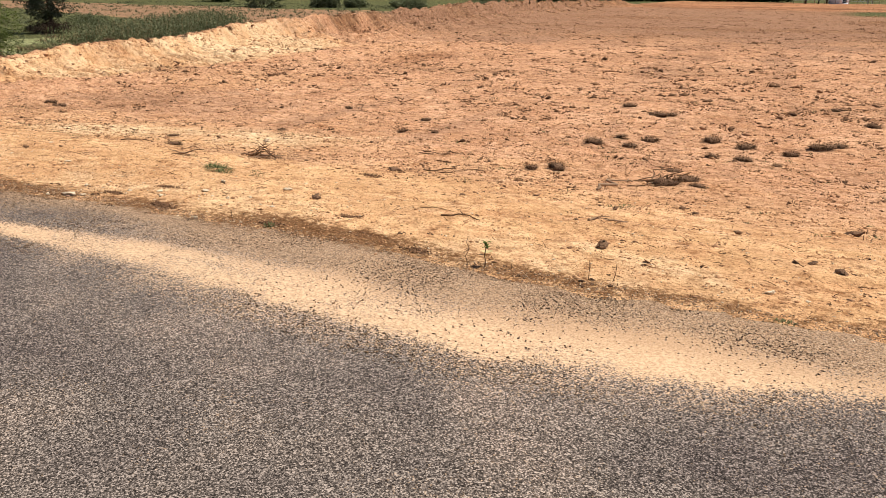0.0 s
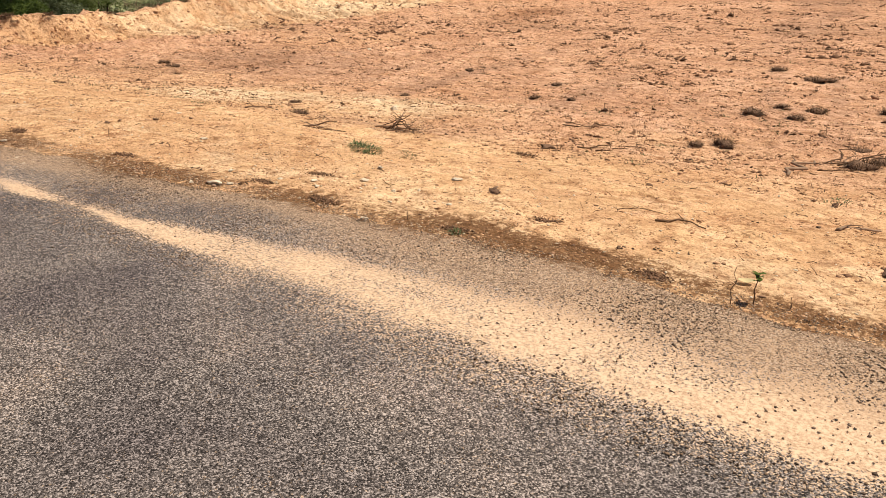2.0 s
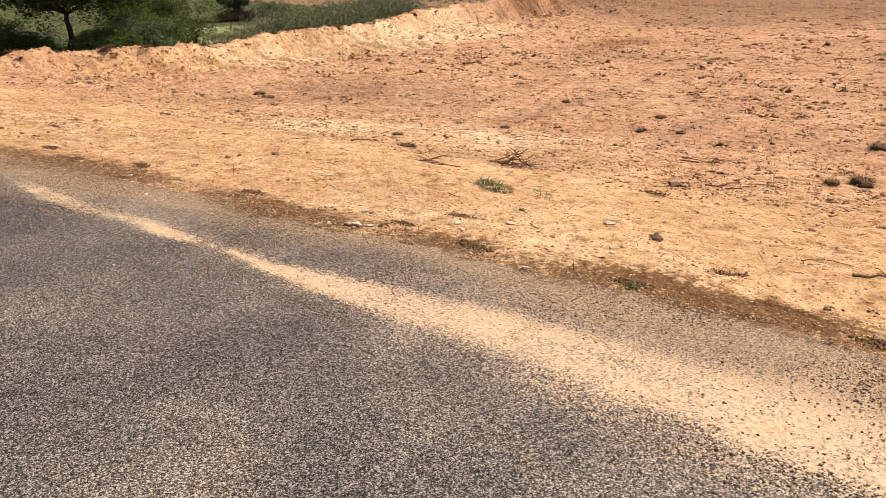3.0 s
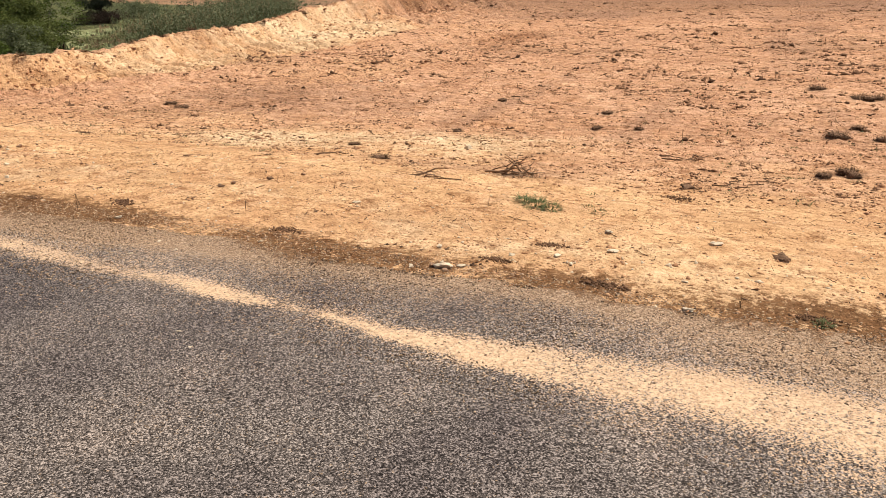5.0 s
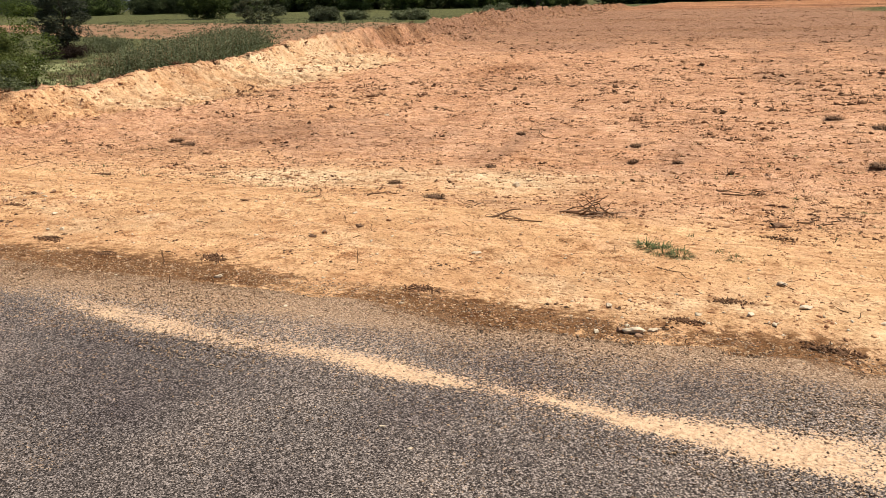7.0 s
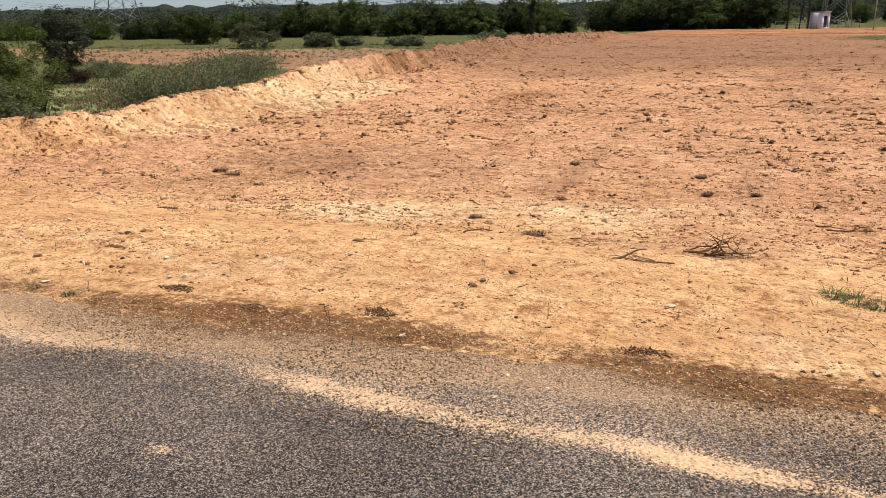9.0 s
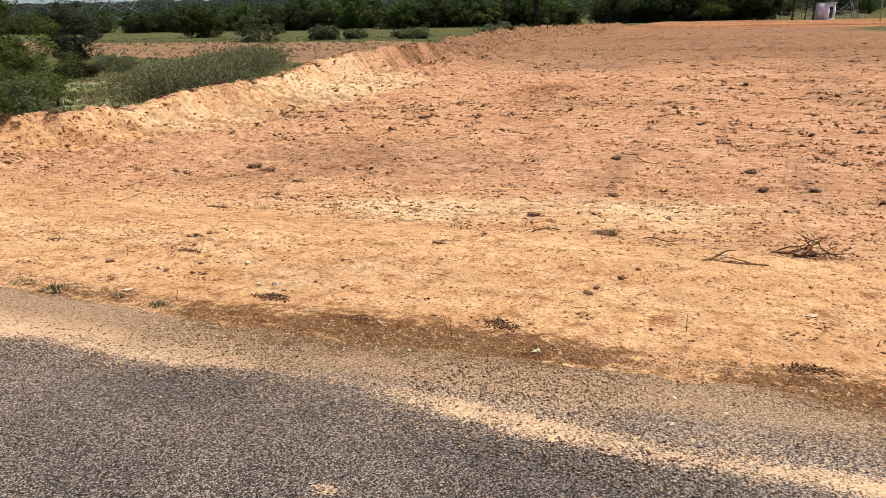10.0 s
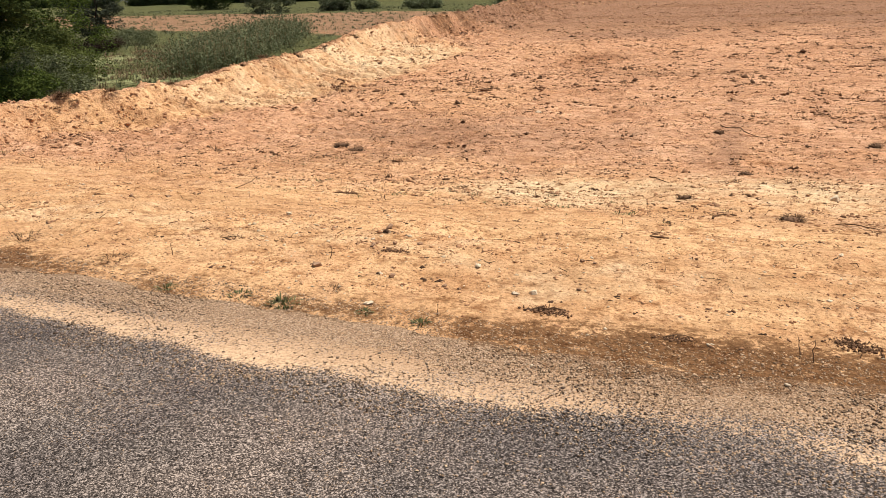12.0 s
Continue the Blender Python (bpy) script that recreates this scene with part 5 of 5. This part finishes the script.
# ---------------------------------------------------------------- beyond the bank
def build_wild():
    rng = np.random.default_rng(64)
    # tall weeds along the back of the bank
    n = 2600
    s = rng.uniform(0, 1, n)
    x = -25.0 - 7.8 * s + rng.normal(0, 0.9, n) - 0.6
    y = 20.8 + 16.5 * s + rng.normal(0, 1.0, n)
    keep = x < bank_x(y) - 1.0
    x, y = x[keep], y[keep]
    z = height(x, y)
    leaf, stalk = [], Soup()
    for k in range(len(x)):
        h = rng.uniform(0.7, 1.35)
        top = np.array([rng.normal(0, 0.12), rng.normal(0, 0.12), h])
        t = rng.uniform(0.15, 1.0, 16)[:, None]
        leaf.append(np.array([x[k], y[k], z[k]]) + top * t + rng.normal(0, 0.09, (16, 3)))
        if k % 2 == 0:
            v, f = tube([(0, 0, 0), top], [0.006, 0.004], 3)
            stalk.add(v + (x[k], y[k], z[k]), f)
    leaf = np.concatenate(leaf)
    root = tagged(new("tall_weeds"), "dense grey-green tall weeds behind the earth bank", "weeds", kind="stuff")
    part("foliage", Soup().add(*leaf_quads(leaf, 0.046, rng, 3.0, 1.1)).mesh("foliage", WEED_LEAF), root)
    part("stalks", stalk.mesh("stalks", STRAW), root)
    # rough grass and low herbs over the waste ground
    n = 14000
    x, y = rng.uniform(-100, -19, n), 5 + 95 * rng.random(n) ** 1.7
    keep = (x < bank_x(y) - 0.9) & (rng.uniform(-0.8, 0.8, n) < fbm(x, y, 4, 3, 91) + 0.1)
    x, y = x[keep], y[keep]
    z = height(x, y)
    soup = Soup()
    for k in range(len(x)):
        s = rng.uniform(0.10, 0.28) * (1 + 0.006 * y[k])
        v, f = tuft_blades(rng, 9, s, s, s * 0.16, 0.9, 0.25)
        soup.add(v + (x[k], y[k], z[k]), f)
    tagged(new("rough_grass", soup.mesh("rough_grass", GREY_LEAF)), "rough grey-green grass on waste ground", "grass", kind="stuff")
    # thin dry scrub between the lawn and the tall weeds
    n = 1500
    s = rng.uniform(-0.15, 1, n)
    x, y = -27.4 - 8.5 * s + rng.normal(0, 1.1, n), 20.3 + 11.5 * s + rng.normal(0, 1.6, n)
    keep = (x < bank_x(y) - 0.8) & (rng.uniform(-0.7, 0.7, n) < fbm(x, y, 2.0, 2, 94) + 0.05)
    x, y = x[keep], y[keep]
    z = height(x, y)
    dry, green = Soup(), Soup()
    for k in range(len(x)):
        h = rng.uniform(0.12, 0.42)
        v, f = tuft_blades(rng, 24, h * 0.8, h, h * 0.05, 0.9, 0.15, 0.9)
        (dry if rng.random() < 0.55 else green).add(v + (x[k], y[k], z[k]), f)
    tagged(new("dry_scrub", dry.mesh("dry_scrub", STALK)), "thin brown dry scrub on waste ground", "scrub", kind="stuff")
    tagged(new("olive_scrub", green.mesh("olive_scrub", OLIVE)), "thin olive-green scrub on waste ground", "scrub", kind="stuff")
    # lumps of earth and dry stalks on the bank
    n = 14000
    y = 5.0 * (110 / 5.0) ** rng.random(n)
    x = bank_x(y) + rng.normal(0.5, 0.9, n)
    bare = smooth(0.15, 0.4, x - bank_x(y)) * smooth(10, 12, y) * (1 - smooth(22, 26, y))
    keep = (rng.uniform(-0.8, 0.8, n) < fbm(x, y, 1.6, 2, 92) + 0.1) & (rng.random(n) > 0.75 * bare)
    x, y = x[keep], y[keep]
    size = np.minimum(np.exp(rng.normal(math.log(0.018), 0.55, len(x))), 0.045) * (1 + 0.035 * y)
    dark = rng.random(len(x)) < 0.07 + 0.45 * smooth(22, 36, y)
    for pick, name, mat, label in ((~dark, "bank_lumps", CLOD, "broken lumps of orange earth on the bank"), (dark, "bank_clods", BROWN_SOIL, "brown clods and stones on the bank")):
        tagged(new(name, scatter_stones(name, x[pick], y[pick], size[pick], mat, rng, 0.6)), label, "lumps", kind="stuff")
    n = 5200
    y = 6.0 * (115 / 6.0) ** (rng.random(n) ** 0.6)
    x = bank_x(y) + rng.normal(0.5, 0.9, n)
    keep = rng.uniform(-0.3, 1.2, n) < smooth(20, 40, y) + 0.8 * fbm(x, y, 3.0, 2, 93) - 0.2
    x, y = x[keep], y[keep]
    z = height(x, y)
    soup = Soup()
    for k in range(len(x)):
        s = rng.uniform(0.04, 0.13) * (1 + 0.006 * y[k])
        v, f = tuft_blades(rng, 12, s, s, s * 0.10, 0.9, 0.2)
        soup.add(v + (x[k], y[k], z[k]), f)
    tagged(new("bank_stubble", soup.mesh("bank_stubble", STALK)), "dry brown stalks over the bank", "stubble", kind="stuff")
    # dark tufts on the crest of the bank
    x = y = None
    kinds = []
    for k in range(3):
        r2 = np.random.default_rng(300 + k)
        root = new("bank_tuft")
        part("tussock", Soup().add(*tuft_blades(r2, 300, 0.5, 0.42, 0.013, 1.1, 0.2, 0.7)).mesh("tussock", DRY), root)
        kinds.append(tagged(root, "dry brownish tuft on the crest of the bank", "dry tuft", "tufts on the bank"))
    for k in range(60):
        yy = 5.5 * (62 / 5.5) ** rng.random()
        xx = float(bank_x(np.array([yy]))[0]) + rng.uniform(-0.8, 0.12)
        s = rng.uniform(0.18, 0.5)
        m = pose(xx, yy, at_ground(xx, yy), 0, 0, rng.uniform(0, 360)) @ Matrix.Diagonal((s, s, s * 0.8, 1))
        if k < 3:
            kinds[k].matrix_basis = m
        else:
            copy_thing(kinds[k % 3], Matrix.Identity(4)).matrix_basis = m


def put(ob, x, y, z=None, turn=0, s=1.0, sz=None):
    ob.matrix_basis = pose(x, y, at_ground(x, y) if z is None else z, 0, 0, turn) @ Matrix.Diagonal((s, s, sz or s, 1))
    return ob


def build_near_trees():
    t = put(build_tree("tree", 401, 5, 1.7, (2.95, 2.75, 1.5), 135, 0.52, 340, 0.055, THORN_LEAF, 0.12), -24.5, 10.5)
    tagged(t, "spreading dark green thorn tree with a slim dark trunk", "tree")
    t = put(build_tree("small_tree", 402, 3.9, 0.7, (1.75, 1.4, 1.45), 95, 0.36, 230, 0.046, TREE_LEAF, 0.045, 4), -29.0, 15.7)
    tagged(t, "many-stemmed small green tree behind the bank", "tree")
    t = put(build_tree("tall_shrub", 404, 3, 0.6, (1.1, 1.15, 1.05), 64, 0.38, 240, 0.044, SHRUB_LEAF, 0.035, 5), -27.2, 15.6)
    tagged(t, "bushy yellow-green shrub with many thin stems", "shrub")
    t = put(build_tree("conifer", 403, 5, 1.3, (2.3, 1.5, 1.65), 90, 0.36, 130, 0.06, DARK_LEAF, 0.09, 1, (-0.35, 0), 2.6), -39.2, 29.2)
    tagged(t, "dark fine-leaved tree with drooping purplish crown", "tree")
    for k, (x, y, r, h) in enumerate(((-25.4, 14.6, 1.0, 1.3), (-24.4, 12.9, 1.4, 1.4), (-26.6, 12.8, 1.3, 0.9), (-23.4, 10.9, 1.1, 1.0), (-28.3, 14.5, 1.5, 0.9), (-41.5, 33.5, 1.7, 0.9), (-39.0, 28.8, 1.3, 0.7), (-26.3, 9.2, 1.1, 1.2), (-25.6, 8.3, 1.3, 1.1), (-27.8, 10.6, 1.2, 0.9), (-29.5, 9.5, 1.8, 1.5), (-27.9, 17.4, 1.35, 2.9))):
        # bush 6 is added under the conifer as its dark shade
        dark = k == 6
        t = put(build_tree("shrub", 410 + k, h, 0.4, (h * 0.5, r, h * 0.6), 48, 0.34, 200, 0.042, SHADE_THICKET if dark else (SHRUB_LEAF, WEED_LEAF, SHRUB_LEAF, TREE_LEAF)[k % 4], 0.03, 3), x, y)
        tagged(t, "low dark bush standing in for the shade under a tree" if dark else "low bushy green shrub behind the earth bank", "shrub", "shrubs on the waste ground")


def build_far_trees():
    rng = np.random.default_rng(55)
    kinds = [build_tree("far_tree", 501 + k, 6, 1.6, (3.4, 3.1 + 0.4 * (k % 3), 3.0), 90, 0.80, 60, 0.22, (FAR_LEAF, GROVE_LEAF, FAR_LEAF, GROVE_LEAF)[k], 0.16) for k in range(4)]
    spots = []
    for k in range(62):  # hedge of trees behind the ploughed strip
        s = k / 61
        spots.append((-190 + 143 * s + rng.normal(0, 1.5), 142 + 14 * s + rng.normal(0, 4), rng.uniform(0.78, 1.1) + 0.40 * smooth(0.3, 0.6, s) * rng.random()))
    for k in range(11):  # grove at the far end of the field
        spots.append((-42 + 3.0 * k + rng.normal(0, 0.6), 170 + rng.normal(0, 2.5), rng.uniform(1.15, 1.5)))
    for k in range(8):
        spots.append((-46 + 4.6 * k, 182 + rng.normal(0, 3), rng.uniform(1.1, 1.5)))
    for k in range(14):  # bushes past the lawn
        spots.append((-8 + 7.5 * k + rng.normal(0, 1.5), 235 + rng.normal(0, 8), rng.uniform(0.9, 1.4)))
    label = "distant bushy dark green tree at the field's edge"
    for k, (x, y, s) in enumerate(spots):
        ob = kinds[k % 4]
        z = at_ground(x, y)
        m = pose(x, y, z - 1.1, 0, 0, rng.uniform(0, 360)) @ Matrix.Diagonal((s, s, s * rng.uniform(0.85, 1.1), 1))
        if k < 4:
            tagged(ob, label, "tree", "far trees")
            ob.matrix_basis = m
        else:
            copy_thing(ob, Matrix.Identity(4)).matrix_basis = m
    t = put(build_tree("round_tree", 520, 5, 0.8, (2.4, 3.8, 2.6), 100, 0.8, 130, 0.17, THORN_LEAF, 0.2), -89.7, 98.8)
    tagged(t, "round dense dark green tree standing on the grass strip", "tree")
    for k, (x, y, r, h, mat) in enumerate(((-66.0, 81.0, 2.7, 3.3, GREY_LEAF), (-58.5, 84.5, 1.7, 1.7, GREY_LEAF), (-55.2, 86.5, 1.0, 1.1, WEED_LEAF), (-48, 88, 1.8, 1.1, WEED_LEAF), (-38, 92, 2.4, 1.5, WEED_LEAF))):
        t = put(build_tree("far_bush", 530 + k, h, 0.5, (h * 0.42, r * 1.25, h * 0.55), 70, 0.5, 110, 0.13, mat, 0.04, 3), x, y)
        tagged(t, "loose grey-green bush on the grass strip", "bush", "bushes on the grass strip")
    # the dark leaning tree
    root = new("leaning_tree")
    clumps = [(0.55 * h / 9 + 0.2 * rng.normal(), 0.2 * rng.normal(), h, 0.40) for h in np.linspace(1.6, 11, 34)]
    part("crown", Soup().add(*leaf_quads(clump_points(rng, clumps, 120), 0.16, rng, 2.0)).mesh("crown", DARK_LEAF), root)
    part("trunk", mesh_from("trunk", *tube(wiggly((0, 0, -0.3), (0.7, 0, 10.5), 8, rng, 0.01), np.linspace(0.3, 0.1, 8), 8), BARK, True), root)
    tagged(put(root, -40.8, 115.0), "tall narrow dark leaning tree at the bank", "tree")
    # woods on the skyline
    pts = []
    for k in range(480):
        a = rng.uniform(-1.2, 0.45)
        d = rng.uniform(260, 420)
        x, y = d * math.sin(a), d * math.cos(a)
        h = rng.uniform(6.5, 9.5) + 3.0 * float(smooth(-0.85, -0.4, a))
        pts += [(x + rng.normal(0, 2.5), y + rng.normal(0, 2.5), -2.0 + h * rng.uniform(0.15, 1.0), rng.uniform(1.6, 2.8)) for _ in range(6)]
    leafs = clump_points(rng, pts, 40)
    tagged(new("far_woods", Soup().add(*leaf_quads(leafs, 0.45, rng)).mesh("far_woods", WOODS_LEAF)), "dark green woods along the skyline", "woods", kind="stuff")


def build_ridge():
    """The wooded rise that closes the view, lumpy with tree tops."""
    a = np.radians(np.linspace(-82, 46, 900))[:, None]
    k = np.linspace(0, 1, 14)[None]
    d = 560 + 90 * k + 0 * a
    u = 600 * a
    crest = 15.5 + 2.0 * lump(u, 0 * u, 90, 601) + 2.2 * np.abs(lump(u, 0 * u, 14, 602)) + 1.2 * np.abs(lump(u, 3 * k, 5, 603)) + 1.2 * smooth(0.0, -0.9, a)
    z = -3 + crest * k**0.7 + 1.6 * lump(u, 60 * k, 9, 604) * (k > 0.05) * (1 - 0.6 * k)
    v = np.stack([d * np.sin(a), d * np.cos(a), z], -1)
    tagged(new("backdrop", mesh_from("backdrop", v.reshape(-1, 3), grid_faces(900, 14), WOODED, True)), "hazy dark green wooded rise on the skyline", "hills", kind="structure")


def build_pylon(name, x, y, base, tall, turn, label):
    root = new(name)
    root.matrix_basis = pose(x, y, -1.6, 0, 0, turn)
    waist, top = 0.62 * tall, tall
    leg = []
    for sx, sy in ((-1, -1), (1, -1), (1, 1), (-1, 1)):
        pts = [(sx * base / 2, sy * base / 2, 0), (sx * base * 0.14, sy * base * 0.14, waist), (sx * base * 0.06, sy * base * 0.06, top)]
        leg.append(pts)
        part("leg", mesh_from("leg", *tube(pts, [0.013 * base + 0.01, 0.011 * base + 0.01, 0.008 * base + 0.01], 4), STEEL), root)

    def on(i, z):
        a, b, c = (np.array(q) for q in leg[i % 4])
        return a + (b - a) * z / waist if z <= waist else b + (c - b) * (z - waist) / (top - waist)

    levels = [tall * f for f in (0.0, 0.13, 0.25, 0.36, 0.46, 0.55, 0.62, 0.72, 0.82, 0.92)]
    for lo, hi in zip(levels, levels[1:]):
        for i in range(4):
            part("brace", mesh_from("brace", *bar(on(i, lo), on(i + 1, hi), 0.006 * base + 0.004), STEEL), root)
            part("brace", mesh_from("brace", *bar(on(i + 1, lo), on(i, hi), 0.006 * base + 0.004), STEEL), root)
    for z in (0.7, 0.82, 0.94):
        for s in (-1, 1):
            arm = part("cross_arm", mesh_from("cross_arm", *bar((0, 0, z * tall), (s * base * 0.55, 0, z * tall - 0.2), 0.14), STEEL), root)
            part("insulator", mesh_from("insulator", *tube([(s * base * 0.54, 0, z * tall - 0.2), (s * base * 0.54, 0, z * tall - 1.3)], [0.10, 0.07], 6), SHADE, True), arm)
    tagged(root, label, "pylon", "pylons")


def build_pole(x, y, tall, r, mat, label, lean=0.0):
    root = new("utility_pole")
    root.location = (x, y, at_ground(x, y))
    part("shaft", mesh_from("shaft", *tube([(0, 0, -0.4), (lean * 0.5, 0, tall / 2), (lean, 0, tall)], [r * 1.15, r, r * 0.85], 8), mat, True), root)
    arm = part("cross_arm", mesh_from("cross_arm", *bar((lean - 0.9, 0, tall - 0.5), (lean + 0.9, 0, tall - 0.5), 0.06), mat), root)
    for k in (-0.8, 0.0, 0.8):
        part("insulator", mesh_from("insulator", *tube([(lean + k, 0, tall - 0.45), (lean + k, 0, tall - 0.2)], [0.05, 0.03], 6), WHITEWASH, True), arm)
    tagged(root, label, "pole", "poles by the hut")


def build_hut():
    x, y = -1.3, 160.0
    root = new("hut")
    root.matrix_basis = pose(x, y, at_ground(x, y) - 0.05, 0, 0, 55) @ Matrix.Diagonal((0.72, 0.72, 0.95, 1))
    part("wall", mesh_from("wall", *box(-1.2, -1.5, 1.5, 1.0, 0.2, 3.0), WHITEWASH), root)
    part("wall", mesh_from("wall", *box(1.25, -1.5, 1.5, 0.9, 0.2, 3.0), WHITEWASH), root)
    part("wall", mesh_from("wall", *box(0.05, -1.5, 2.7, 1.5, 0.2, 0.6), WHITEWASH), root)
    part("wall", mesh_from("wall", *box(-1.6, 0, 1.5, 0.2, 2.8, 3.0), WHITEWASH), root)
    part("wall", mesh_from("wall", *box(1.6, 0, 1.5, 0.2, 2.8, 3.0), WHITEWASH), root)
    part("wall", mesh_from("wall", *box(0, 1.5, 1.5, 3.4, 0.2, 3.0), WHITEWASH), root)
    part("roof", mesh_from("roof", *box(0, 0, 3.1, 3.8, 3.6, 0.18), STEEL), root, "flat grey concrete roof slab")
    door = part("door", mesh_from("door", *box(0.05, -1.42, 1.35, 1.46, 0.06, 2.1), SHADE), root, "dark metal double door")
    part("handle", mesh_from("handle", *box(0.16, -1.47, 1.35, 0.04, 0.06, 0.22), STEEL), door)
    part("step", mesh_from("step", *box(0.05, -1.8, 0.14, 1.5, 0.5, 0.3), WHITEWASH), root)
    tagged(root, "small whitewashed transformer hut with a dark doorway", "hut")
    for k, (px, h, r, lean) in enumerate(((-6.6, 11, 0.16, 0.1), (-3.2, 11, 0.14, 0.15), (-4.6, 10, 0.10, 0.7))):
        build_pole(px, 158.5 + k, h, r, BARK, "dark steel pole beside the white hut", lean)
    build_pole(6.2, 139.0, 6.4, 0.075, PALE_POLE, "pale weathered utility pole at the field's end", 0.10)
    build_pylon("lattice_mast", 1.3, 166.0, 5.0, 26, 10, "grey lattice steel mast beside the white hut")
    fence = new("fence")
    fence.location = (0, 157.5, at_ground(0, 157.5))
    for k in range(9):
        part("post", mesh_from("post", *box(-8.5 + 1.7 * k, 0, 0.7, 0.09, 0.09, 1.5), WOODPOLE), fence)
    for z in (0.45, 0.9, 1.3):
        part("rail", mesh_from("rail", *bar((-8.5, 0, z), (5.1, 0, z), 0.018), STEEL), fence)
    tagged(fence, "low post and wire fence round the hut", "fence")


def build_stake():
    root = new("stake")
    root.location = (-26.7, 75.0, at_ground(-26.7, 75.0))
    part("post", mesh_from("post", *tube([(0, 0, -0.2), (0.02, 0, 0.3), (0.05, 0, 0.62)], [0.05, 0.045, 0.04], 7), BARK, True), root)
    part("stub", mesh_from("stub", *tube([(0.03, 0, 0.40), (0.16, 0.02, 0.52)], [0.025, 0.015], 6), BARK, True), root)
    tagged(root, "short dark wooden stake standing on the bank", "stake")


def build_wires():
    a, b = np.array([-260.0, 205.0, 9.0]), np.array([-6.5, 158.5, 9.6])
    for k in range(3):
        s = np.linspace(0, 1, 40)[:, None]
        sag = 4 * s * (1 - s) * (4.2 + 0.5 * k)
        pts = a + (b - a) * s + (0, 0, 0.8 * k) - sag * (0, 0, 1)
        tagged(new("power_line", mesh_from("power_line", *tube(pts, np.full(40, 0.03), 4), SHADE)), "thin dark power line sagging over the trees", "cable", "power lines")


build_wild()
build_near_trees()
build_far_trees()
build_ridge()
build_pylon("pylon", -171.6, 163.0, 11.0, 34, 20, "tall grey lattice steel pylon behind the trees")
build_pylon("pylon", -250.0, 330.0, 9.0, 30, 35, "distant grey lattice steel pylon on the skyline")
build_pylon("pylon", -190.0, 390.0, 9.0, 30, 10, "distant grey lattice steel pylon on the skyline")
build_hut()
build_stake()
build_wires()
